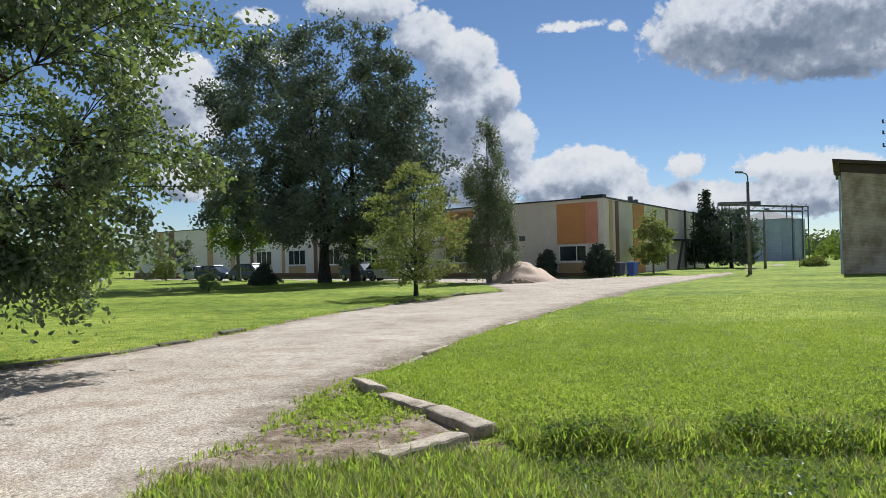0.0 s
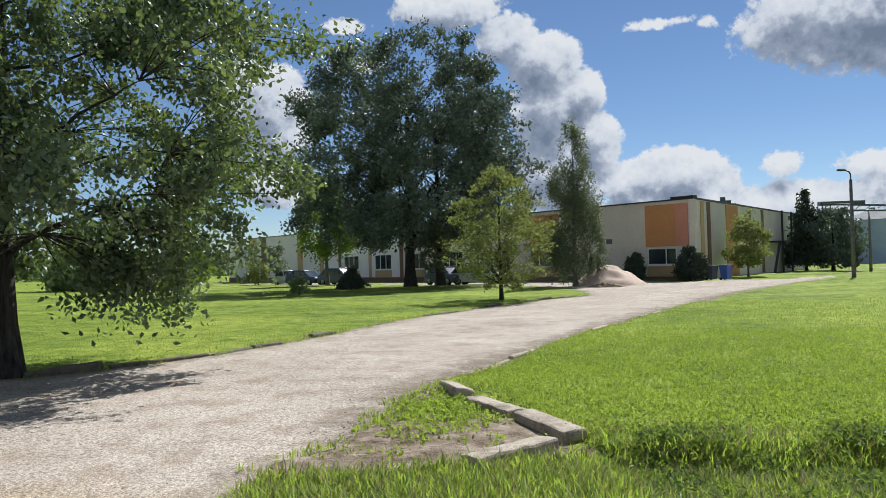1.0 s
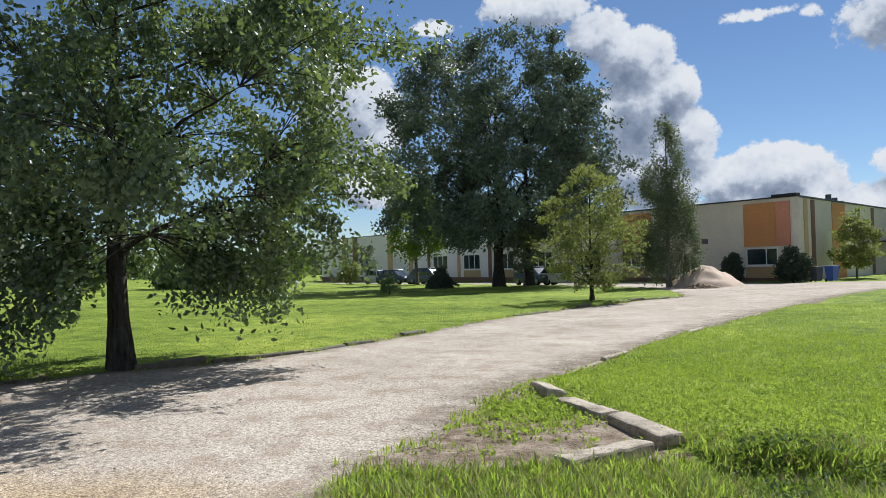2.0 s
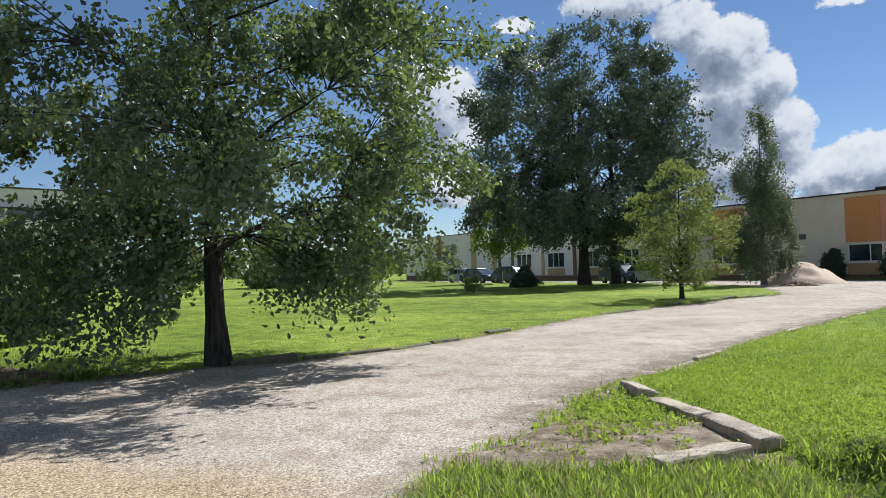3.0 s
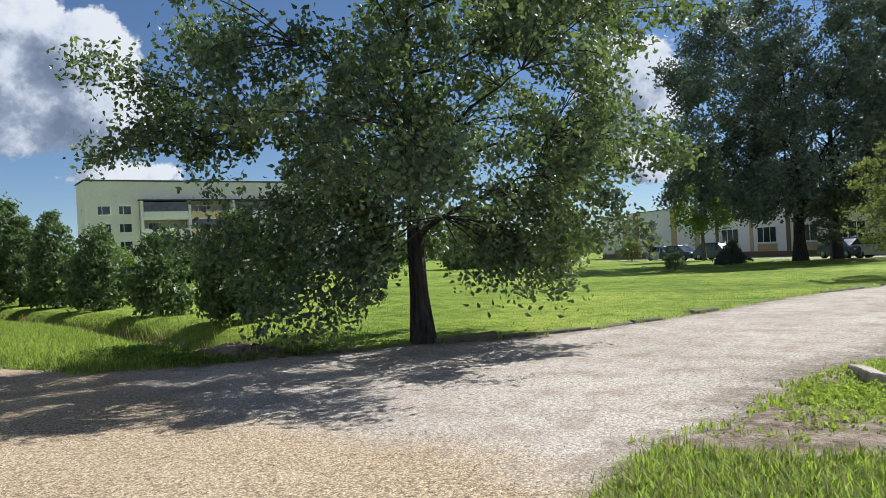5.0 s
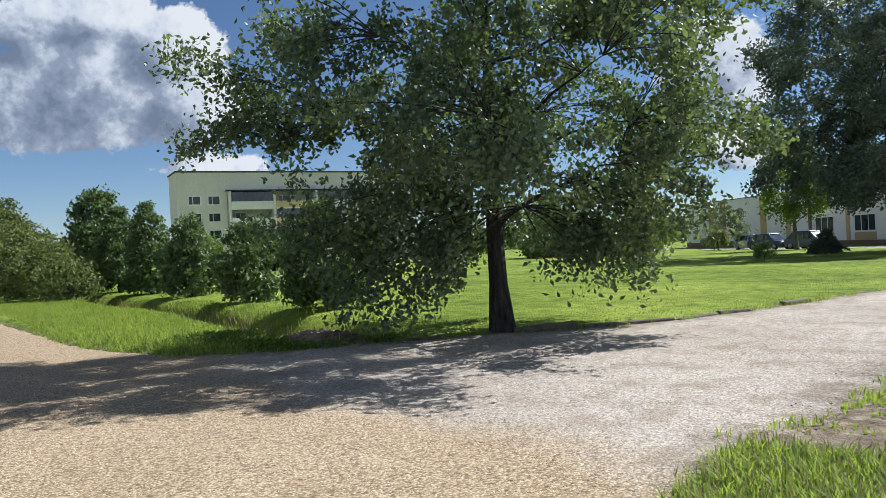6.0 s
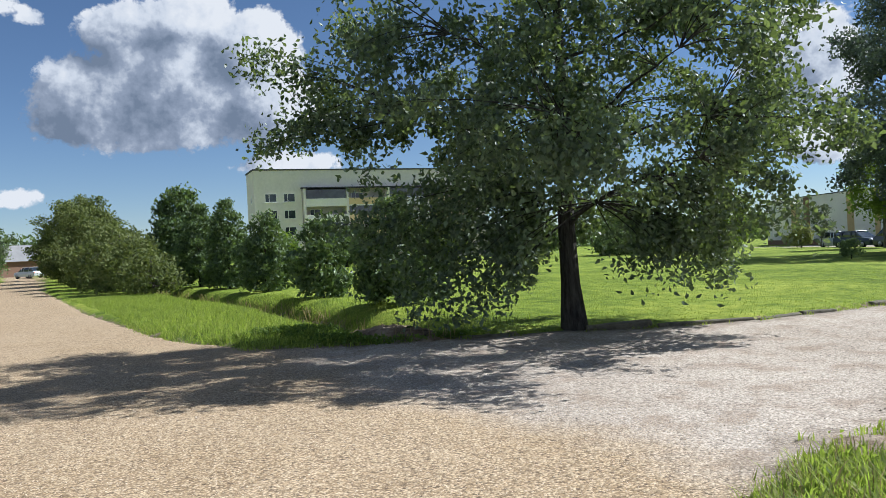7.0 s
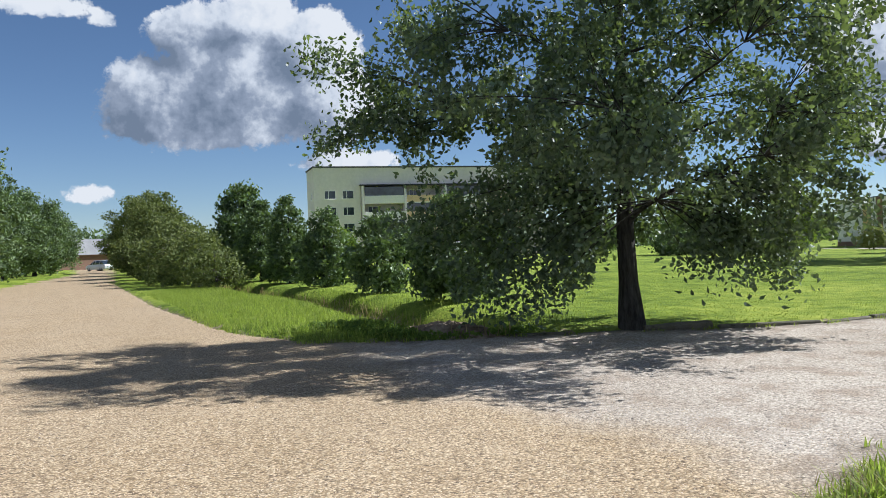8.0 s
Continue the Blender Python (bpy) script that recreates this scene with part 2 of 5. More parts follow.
def part(name, data, material, parent, label="", at=(0, 0, 0), turn=(0, 0, 0)):
    """Links a bmesh or a mesh as one object under a thing or a part."""
    if isinstance(data, bmesh.types.BMesh):
        me = bpy.data.meshes.new(name)
        bmesh.ops.recalc_face_normals(data, faces=data.faces)
        data.to_mesh(me)
        data.free()
        me.materials.append(material)
        data = me
    ob = new(name, data)
    ob.parent = parent
    ob.matrix_basis = pose(*at, *turn)
    return tagged(ob, label)


def alone(name, data, material, at, label, category, group="", kind="", turn=(0, 0, 0)):
    """A thing of one mesh."""
    ob = part(name, data, material, None, "", at, turn)
    return tagged(ob, label, category, group, kind)


def box(x0, x1, y0, y1, z0, z1, bevel=0.0, bm=None):
    bm = bm or bmesh.new()
    got = bmesh.ops.create_cube(bm, size=1.0)
    bmesh.ops.transform(bm, matrix=Matrix.Translation(((x0 + x1) / 2, (y0 + y1) / 2, (z0 + z1) / 2)) @ Matrix.Diagonal((x1 - x0, y1 - y0, z1 - z0, 1)), verts=got["verts"])
    if bevel:
        bmesh.ops.bevel(bm, geom=list({e for v in got["verts"] for e in v.link_edges}), offset=bevel, segments=1, affect="EDGES")
    return bm


def tube(points, radii, sides=8):
    """Vertices and quads of a tapered round bar along points."""
    p = np.asarray(points, float)
    d = np.gradient(p, axis=0)
    d /= np.linalg.norm(d, axis=1, keepdims=True) + 1e-9
    ref = np.where(np.abs(d[:, 2:3]) > 0.9, [[1.0, 0, 0]], [[0, 0, 1.0]])
    u = np.cross(d, ref)
    u /= np.linalg.norm(u, axis=1, keepdims=True) + 1e-9
    w = np.cross(d, u)
    a = np.linspace(0, 2 * np.pi, sides, endpoint=False)
    ring = np.cos(a)[None, :, None] * u[:, None] + np.sin(a)[None, :, None] * w[:, None]
    v = (p[:, None] + ring * np.asarray(radii)[:, None, None]).reshape(-1, 3)
    i = np.arange(len(p) - 1)[:, None] * sides
    j = np.arange(sides)[None]
    f = np.stack([i + j, i + (j + 1) % sides, i + sides + (j + 1) % sides, i + sides + j], -1).reshape(-1, 4)
    return v, f


def join(parts):
    """Several (vertices, faces) as one."""
    vs, fs, n = [], [], 0
    for v, f in parts:
        vs.append(v), fs.append(np.asarray(f) + n)
        n += len(v)
    return np.concatenate(vs), np.concatenate(fs)


def bar(name, a, b, radius, material, parent, label="", sides=8, top=None):
    v, f = tube([a, ((a[0] + b[0]) / 2, (a[1] + b[1]) / 2, (a[2] + b[2]) / 2), b], [radius, (radius + (top or radius)) / 2, top or radius], sides)
    n = len(v)
    caps = np.array([list(range(sides))[::-1], list(range(n - sides, n))])
    return part(name, np_mesh(name, v, [f, caps], material, True), material, parent, label)


def leaf_mesh(name, centres, size, material, rng, up=0.3, lobed=False, slim=0.55):
    """One folded leaf at every centre, turned at random."""
    n = len(centres)
    ax = rng.normal(size=(n, 3))
    ax[:, 2] -= up
    ax /= np.linalg.norm(ax, axis=1, keepdims=True)
    t = rng.normal(size=(n, 3))
    t[:, 2] *= 0.5
    s = np.cross(ax, t)
    s /= np.linalg.norm(s, axis=1, keepdims=True) + 1e-9
    nn = np.cross(s, ax)
    L = size * rng.uniform(0.65, 1.3, n)[:, None]
    W = L * slim
    c = np.asarray(centres)
    if lobed:
        out = ((-0.5, 0, 0), (0.18, 0.5, 0.12), (0.5, 0.16, 0.03), (0.5, -0.16, 0.03), (0.18, -0.5, 0.12))
    else:
        out = ((-0.5, 0, 0), (0.05, 0.5, 0.12), (0.5, 0, 0), (0.05, -0.5, 0.12))
    v = np.stack([c + ax * L * a + s * W * b + nn * L * h for a, b, h in out], 1).reshape(-1, 3)
    f = np.arange(n * len(out)).reshape(n, len(out))
    return np_mesh(name, v, f, material)


def crown_tips(profile, count, rng, gap=0.0, fill=0.4, lobes=0.22, open_scale=0.55):
    """Places of twig tips inside an outline (height, radius) with lobes and gaps."""
    hs, rs = np.array([p[0] for p in profile], float), np.array([p[1] for p in profile], float)
    got = []
    seed = rng.uniform(0, 50, 3)
    while len(got) < count:
        h = rng.uniform(hs[0], hs[-1])
        R = np.interp(h, hs, rs)
        if rng.uniform() > (R / rs.max()) ** 1.2:
            continue
        az = rng.uniform(0, 2 * np.pi)
        R *= 1 + lobes * 2 * noise.noise(Vector((math.cos(az) * 1.3 + seed[0], math.sin(az) * 1.3 + seed[1], h * 2.2 / rs.max())))
        r = R * (fill + (1 - fill) * math.sqrt(rng.uniform()))
        p = np.array([r * math.cos(az), r * math.sin(az), h])
        if gap and noise.noise(Vector(p * open_scale + seed)) < gap - 0.5:
            continue
        got.append(p)
    return np.array(got)


def curve(a, mid, b, n):
    u = np.linspace(0, 1, n)[:, None]
    return (1 - u) ** 2 * a + 2 * u * (1 - u) * mid + u ** 2 * b


def tree(name, at, label, category, profile, trunk_r, leaf_m, bark_m, clumps, per, spread, leaf, seed, limbs_n=25, gap=0.0, fill=0.4, group="", lobed=False, first=0.2, squash=0.7, slim=0.55, up=0.3, extra=None, lobes=0.22, open_scale=0.55, rise=0.5, stretch=1.0, sway=(0, 0, 0, 1), reach=0.6):
    """Trunk, boughs that fan out from it, twigs that leave the boughs, and leaves round the outer part of every twig."""
    rng = np.random.default_rng(seed)
    ob = thing(name, (at[0], at[1], float(fall(at[1])) + (at[2] if len(at) > 2 else 0.0)), label, category, group)
    H = profile[-1][0]
    hs, rs = np.array([p[0] for p in profile], float), np.array([p[1] for p in profile], float)
    tips = crown_tips(profile, clumps, rng, gap, fill, lobes, open_scale)
    # the crown leans over as it rises
    tips[:, :2] += np.outer(np.clip(tips[:, 2], sway[2], sway[3]) - sway[2], sway[:2])
    if extra is not None:
        hang = np.repeat(np.array(extra, float), 3, 0)
        tips = np.concatenate([tips, hang + rng.normal(size=hang.shape) * np.array([0.26, 0.26, 0.24])])
    # trunk
    n = 11
    z = np.linspace(0, H * 0.86, n)
    wob = np.cumsum(rng.normal(size=(n, 2)) * 0.012 * rs.max() ** 0.5, axis=0)
    wob -= wob[0]
    stem = np.column_stack([wob, z])
    rad = trunk_r * (1 - 0.88 * (z / z[-1]) ** 0.85)
    rad[0] *= 1.35
    v, f = tube(stem, rad, 10)
    v[:, 2] -= 0.06
    part("trunk", np_mesh("trunk", v, f, bark_m, True), bark_m, ob)
    # boughs
    hold = [stem[3:]]
    for k in range(limbs_n):
        h = hs[0] + (H - hs[0]) * (0.12 + 0.8 * ((k + rng.uniform()) / limbs_n))
        az = k * 2.39996 + rng.uniform(-0.5, 0.5)
        r = np.interp(h, hs, rs) * rng.uniform(0.55, 0.88)
        c = np.array([r * math.cos(az), r * math.sin(az), h])
        c[:2] += (np.clip(h, sway[2], sway[3]) - sway[2]) * np.array(sway[:2])
        z0 = float(np.clip(h - r * rise * rng.uniform(0.6, 1.3), H * first, H * 0.82))
        a = np.array([np.interp(z0, z, stem[:, 0]), np.interp(z0, z, stem[:, 1]), z0])
        mid = (a + c) / 2 + np.array([0, 0, r * 0.10]) + rng.normal(size=3) * 0.09 * r
        pts = curve(a, mid, c, 9)
        pts[1:-1] += rng.normal(size=(7, 3)) * 0.02 * r
        r0 = float(np.interp(z0, z, rad)) * rng.uniform(0.2, 0.36)
        part("limb", np_mesh("limb", *tube(pts, np.linspace(r0, r0 * 0.16, 9), 6), bark_m, True), bark_m, ob)
        hold.append(pts[2:])
    hold = np.concatenate(hold)
    # twigs
    twigs, along, mean = [], [], rs.max()
    for t in tips:
        d = np.linalg.norm(hold - t, axis=1) + 0.8 * np.maximum(hold[:, 2] - t[2], 0)
        a = hold[np.argmin(d)]
        L = float(np.linalg.norm(t - a))
        if L > 0.45 * mean:
            a = t + (a - t) * (0.45 * mean / L) if extra is None else a
        mid = (a + t) / 2 + np.array([0, 0, 0.16 * L]) + rng.normal(size=3) * 0.1 * L
        c = curve(a, mid, t, 5)
        along.append(c)
        rt = min(0.006 * mean ** 0.5, trunk_r * 0.1)
        twigs.append(tube(c, np.linspace(rt, rt * 0.25, 5), 4))
    tagged(part("twig_growth", np_mesh("twig_growth", *join(twigs), bark_m, True), bark_m, ob), kind="stuff")
    # leaves
    along = np.array(along)
    k = np.repeat(np.arange(len(along)), per)
    u = 4 * (1.02 - reach * rng.uniform(size=len(k)) ** 1.35).clip(0, 0.9999)
    i = u.astype(int)
    w = (u - i)[:, None]
    on = along[k, i] * (1 - w) + along[k, i + 1] * w
    d = rng.normal(size=(len(k), 3))
    d /= np.linalg.norm(d, axis=1, keepdims=True)
    big = (spread * 1.7 * rng.uniform(0.55, 1.35, len(along)))[k]
    pts = on + d * (big * rng.uniform(size=len(k)) ** 0.62)[:, None] * np.array([1, 1, squash])
    if stretch > 1:
        pts[:, 2] -= (rng.uniform(size=len(k)) ** 2) * spread * stretch
    pts = pts[pts[:, 2] > 0.12]
    part("crown", leaf_mesh("crown", pts, leaf, leaf_m, rng, up, lobed, slim), leaf_m, ob)
    return ob


# ---- ground, road, ditch ----
ROAD = [(-2.3, 5.8), (-1.95, 6.4), (-1.75, 7.6), (-1.65, 9.0), (-0.95, 10.8), (0.7, 15.1), (3.5, 21.8), (9.8, 35.4), (20.7, 54.0), (26.4, 66.3), (42, 100),
        (45, 99), (28.2, 67.5), (19.5, 57.0), (15, 54.3), (10.8, 55.6), (-41, 106), (-46, 101), (-25, 80), (-8, 63), (-0.2, 52.2), (2.4, 46), (2.9, 40), (2.7, 34.4),
        (-0.1, 29.5), (-3.1, 22.3), (-4.8, 16.2), (-5.8, 13.1), (-6.9, 11.5), (-8.6, 9.6), (-10.4, 7.5), (-11.7, 6.3), (-14.8, 6.2), (-24.7, 8.2), (-49, 14.3), (-105, 31),
        (-150, 44), (-152, 37), (-91.5, 22.3), (-50.6, 7.5), (-30, 1.5), (-10, -4), (2, -7.5), (60, -24), (60, -19), (5, -5.5), (0.6, -2.4), (-1.2, 1.0), (-2.15, 4.2)]
DITCH = [(-9.9, 8.8), (-14, 10.4), (-20.3, 12.4), (-33, 15.4), (-60, 23), (-100, 35)]


def segments_far(px, py, pts, closed):
    """Distance from points to a line of segments."""
    best = np.full(px.shape, 1e9)
    pts = list(pts)
    for (ax, ay), (bx, by) in zip(pts, pts[1:] + (pts[:1] if closed else [])):
        dx, dy = bx - ax, by - ay
        u = np.clip(((px - ax) * dx + (py - ay) * dy) / (dx * dx + dy * dy), 0, 1)
        best = np.minimum(best, np.hypot(px - ax - u * dx, py - ay - u * dy))
        if not closed and (bx, by) == pts[-1]:
            break
    return best


def road_side(px, py):
    """Signed distance to the road's edge, negative on the road."""
    inside = np.zeros(px.shape, bool)
    for (ax, ay), (bx, by) in zip(ROAD, ROAD[1:] + ROAD[:1]):
        if ay != by:
            inside ^= ((ay > py) != (by > py)) & (px < (bx - ax) * (py - ay) / (by - ay) + ax)
    d = segments_far(px, py, ROAD, True)
    return np.where(inside, -d, d)


def waves(x, y, seed, step):
    """Smooth irregular relief, about -1 to 1."""
    r = np.random.default_rng(seed)
    out = np.zeros(np.shape(x))
    for k in range(7):
        a, ph, w = r.uniform(0, 2 * np.pi), r.uniform(0, 6.28), (1.0 + 0.55 * k) * 2 * np.pi / step
        out = out + np.sin((np.cos(a) * x + np.sin(a) * y) * w + ph) / (1 + 0.5 * k)
    return out / 3.0


def ground_z(x, y):
    x, y = np.asarray(x, float), np.asarray(y, float)
    sd = road_side(x, y) + 0.10 * waves(x, y, 3, 1.3)
    s = np.clip((sd + 0.10) / 0.40, 0, 1)
    s = s * s * (3 - 2 * s)
    z = -0.09 + 0.15 * s + s * (0.035 * waves(x, y, 5, 2.6) + 0.05 * waves(x, y, 9, 11.0) * (np.hypot(x, y) < 60))
    dd = segments_far(x, y, DITCH, False)
    dig = np.exp(-(dd / 0.68) ** 2) * np.clip((sd - 0.2) / 0.5, 0, 1)
    # a hollow beside the corner of the kerb, steep under the lawn, where weeds stand
    rim = 6.02 + 0.22 * waves(x, y, 17, 2.1) - 0.02 * x
    hollow = np.clip((rim - y) / 0.35, 0, 1) * np.clip((y - 4.1) / 1.5, 0, 1) * np.clip((x - 0.25) / 0.5, 0, 1) * np.clip((9.0 - x) / 3.0, 0, 1)
    across = ((x - 0.30) * 2.82 + (y - 6.38) * 1.25) / 3.085
    along = (-(x - 0.30) * 1.25 + (y - 6.38) * 2.82) / 3.085
    bank = np.clip((across - 0.02) / 0.12, 0, 1) * np.exp(-np.maximum(across, 0) / 1.6) * np.clip((along + 0.3) / 0.4, 0, 1) * np.clip((3.4 - along) / 0.8, 0, 1)
    z = z + 0.085 * bank
    return z + fall(y) - 1.0 * dig - 0.17 * hollow


def spread_lines(lo, near_lo, near_hi, hi, step):
    mid = np.arange(near_lo, near_hi + step / 2, step)
    def away(start, end):
        out, s, p = [], step, start
        sign = 1 if end > start else -1
        while abs(p - start) < abs(end - start):
            s *= 1.13
            p += sign * s
            out.append(p)
        return np.array(out)
    return np.concatenate([away(near_lo, lo)[::-1], mid, away(near_hi, hi)])


gx, gy = spread_lines(-2400, -26, 14, 2400, 0.17), spread_lines(-900, -1, 34, 3200, 0.17)
GX, GY = np.meshgrid(gx, gy)
nx, ny = len(gx), len(gy)
idx = np.arange(nx * ny).reshape(ny, nx)
cells = np.stack([idx[:-1, :-1], idx[:-1, 1:], idx[1:, 1:], idx[1:, :-1]], -1).reshape(-1, 4)
gv = np.column_stack([GX.ravel(), GY.ravel(), ground_z(GX, GY).ravel()])
ground = new("ground", np_mesh("ground", gv, cells, M_LAWN, True))
bare = np.clip(1.0 - (road_side(GX, GY) - 0.05) / 0.45, 0, 1) * 0.62
in_patch = (GX < 0.30 - 0.55 * (GY - 6.4)) & (GY > 5.85 + 0.25 * GX) & (GY < 10.4) & (GX > -2.4)
bare = np.maximum(bare, in_patch * (0.80 - 0.45 * np.exp(-(((GX + 0.95) / 0.5) ** 2 + ((GY - 7.9) / 0.9) ** 2))))
dd = segments_far(GX, GY, DITCH, False)
bare = np.maximum(bare, np.exp(-(dd / 0.75) ** 2) * 0.8 * (GX > -30))
bare = np.maximum(bare, np.clip(1.0 - segments_far(GX, GY, ROAD[3:9], False) / 0.55, 0, 1) * 0.9)
ground.data.attributes.new("bare", "FLOAT", "POINT").data.foreach_set("value", bare.ravel())
tagged(ground, "sunlit mown lawn with a grassy ditch beside the road", "lawn", kind="structure")

side = road_side(GX, GY)
rz = fall(GY) + 0.012 * waves(GX, GY, 11, 3.0) + 0.02 * waves(GX, GY, 12, 9.0) - 0.25 * np.clip((side - 0.15) / 0.6, 0, 1)
keep = (side.ravel()[cells].min(1) < 0.45)
rc = cells[keep]
used, inv = np.unique(rc.ravel(), return_inverse=True)
rv = np.column_stack([GX.ravel(), GY.ravel(), rz.ravel()])[used]
road = new("road", np_mesh("road", rv, inv.reshape(-1, 4), M_GRAVEL, True))
rside = side.ravel()[used]
rx, ry = rv[:, 0], rv[:, 1]
dirt = np.clip(1.0 + (rside - 0.1) / 1.0, 0, 1) * 0.72
rim = segments_far(rx, ry, ROAD[3:9], False)
dirt = np.maximum(dirt, np.clip(1.0 - rim / 1.5, 0, 1) * 0.85)
dirt = np.maximum(dirt, 0.75 * np.exp(-(((rx + 1.7) / 0.9) ** 2 + ((ry - 7.6) / 2.0) ** 2)))
dirt = np.maximum(dirt, 0.5 * np.exp(-(((rx + 13.0) / 4.0) ** 2 + ((ry - 6.0) / 0.8) ** 2)))
road.data.attributes.new("dirt", "FLOAT", "POINT").data.foreach_set("value", dirt)
tagged(road, "pale dusty gravel road with loose golden chippings", "road", kind="structure")


# ---- clouds: a band of sky far behind everything ----
# heaps as azimuth, height, half width and half height in degrees
CUMULUS_SOUTH = [(-0.8, 16.3, 2.4, 1.7), (1.8, 14.5, 2.9, 2.1), (4.6, 12.0, 1.7, 1.9), (2.4, 10.6, 3.2, 3.2), (5.3, 8.6, 2.1, 2.4), (3.1, 6.4, 3.9, 3.2), (8.0, 5.4, 1.9, 1.7), (11.1, 5.7, 3.9, 2.1), (8.8, 3.5, 3.2, 1.2), (13.8, 4.1, 1.9, 1.9), (18.1, 6.1, 1.2, 0.8), (19.5, 3.6, 4.7, 1.3), (25.6, 5.6, 3.9, 1.1), (26.4, 3.9, 3.6, 1.7), (29.1, 4.7, 1.7, 1.5)]
CLOUDS_HIGH = [(25.3, 15.4, 9.7, 3.6), (28.0, 13.1, 6.4, 1.9), (19.4, 16.2, 3.0, 1.9), (-19.5, 11.5, 3.9, 3.3), (-17.7, 10.0, 2.1, 1.7), (-18.5, 6.0, 2.6, 1.6), (-5.4, 18.6, 4.1, 1.4), (-13.3, 17.5, 1.3, 0.5), (10.3, 16.5, 1.9, 0.3), (13.6, 16.2, 0.6, 0.4), (-12.4, 14.6, 1.7, 0.6), (-13.4, 17.4, 1.3, 0.4)]
CUMULUS_WEST = [(-66.8, 15.6, 3.6, 2.1), (-62.9, 16.7, 3.6, 1.9), (-58.6, 14.8, 3.4, 2.8), (-57.8, 11.1, 3.6, 3.3), (-63.9, 12.2, 6.4, 4.3), (-68.9, 11.1, 4.7, 3.2), (-71.0, 9.5, 2.6, 1.4), (-66.6, 8.2, 3.2, 0.5), (-56.4, 6.6, 3.5, 0.9), (-53.8, 10.0, 1.4, 0.6), (-77.2, 16.8, 3.4, 0.6), (-73.4, 16.3, 0.8, 0.5), (-74.9, 4.5, 1.3, 0.5), (-74.9, 4.5, 0.7, 0.6), (-73.7, 4.7, 0.5, 0.3)]
CLOUDS = CUMULUS_SOUTH + CLOUDS_HIGH + CUMULUS_WEST


def cloud_mat():
    """Cumulus heaps: rounded masses broken up by fine billows, bright on the sunny side, grey beneath."""
    a = Mat("cumulus")
    uv = a.node("UVMap").outputs[0]
    sep = a.node("SeparateXYZ", Vector=uv)

    def dense(u, v):
        total = None
        for az, el, ra, rb in CLOUDS:
            e = a.math("POWER", a.math("MULTIPLY", a.math("SUBTRACT", u, az), 1 / ra), 2.0)
            g = a.math("POWER", a.math("MULTIPLY", a.math("SUBTRACT", v, el), 1 / rb), 2.0)
            d = a.math("SUBTRACT", 1.0, a.math("SQRT", a.math("ADD", e, g)))
            d = a.math("MULTIPLY", d, min(1.0, rb / 2.6 + 0.12))
            total = d if total is None else a.math("SMOOTH_MAX", total, d, 0.15)
        # the same broken sky, unseen all round and overhead, is added as fill light
        out = a.math("MAXIMUM", a.math("MULTIPLY", a.math("SUBTRACT", v, 21.0), 0.15), a.math("MAXIMUM", a.math("MULTIPLY", a.math("SUBTRACT", u, 34.0), 0.15), a.math("MULTIPLY", a.math("SUBTRACT", -84.0, u), 0.15)))
        out = a.math("MULTIPLY", out, 1.0, clamp=True)
        p = a.node("CombineXYZ", X=u, Y=a.math("MULTIPLY", v, 1.8), Z=4.0).outputs[0]
        wide = a.math("MULTIPLY", a.math("SUBTRACT", a.noise(p, 0.055, 3.0, 0.5), 0.47), 4.0)
        wide = a.math("SUBTRACT", a.math("MINIMUM", wide, 0.7), a.math("MULTIPLY", a.math("SUBTRACT", 1.0, out), 3.0))
        return a.math("MAXIMUM", total, wide)

    def billow(vec, scale, detail):
        w = a.node("TexNoise", Vector=vec, Scale=0.9, Detail=4.0, Roughness=0.55)
        off = a.node("VectorMath", i0=w.outputs["Color"], i1=(-0.5, -0.5, -0.5))
        sc = a.node("VectorMath", i0=off.outputs[0])
        sc.operation = "SCALE"
        a.put(sc, "Scale", 0.9)
        add = a.node("VectorMath", i0=vec, i1=sc.outputs[0])
        vo = a.node("TexVoronoi", Vector=add.outputs[0], Scale=scale, Detail=detail, Roughness=0.5)
        vo.feature, vo.normalize = "SMOOTH_F1", True
        a.put(vo, "Smoothness", 0.25)
        return a.math("SUBTRACT", 0.5, vo.outputs["Distance"])

    # a step towards the sun across the sky
    u, v = sep.outputs[0], sep.outputs[1]
    du = a.math("MULTIPLY", a.math("SUBTRACT", SUN_AZ, u), 0.018)
    toward = a.node("CombineXYZ", X=du, Y=0.9, Z=0.0).outputs[0]
    near = a.node("VectorMath", i0=uv, i1=toward).outputs[0]
    body = dense(u, v)
    far = dense(a.math("ADD", u, a.math("MULTIPLY", du, 1.6)), a.math("ADD", v, 1.5))
    fine = a.math("SUBTRACT", a.noise(uv, 1.5, 7.0, 0.62), 0.5)
    b_here = a.math("ADD", billow(uv, 0.5, 3.0), a.math("MULTIPLY", billow(uv, 1.3, 2.0), 0.35))
    b_near = a.math("ADD", billow(near, 0.5, 3.0), a.math("MULTIPLY", billow(near, 1.3, 2.0), 0.35))
    den = a.math("ADD", body, a.math("ADD", a.math("MULTIPLY", a.math("SUBTRACT", b_here, 0.12), 0.62), a.math("MULTIPLY", fine, 0.5)))
    alpha = a.node("MapRange", Value=den, i1=0.0, i2=0.13).outputs[0]
    relief = a.math("MULTIPLY", a.math("SUBTRACT", b_here, b_near), 1.2)
    lit = a.math("ADD", a.math("MULTIPLY", a.math("SUBTRACT", body, far), 0.8), a.math("ADD", relief, a.math("MULTIPLY", fine, 0.7)))
    thick = a.math("MULTIPLY", a.math("MAXIMUM", a.math("SUBTRACT", den, 0.08), 0.0), -0.45)
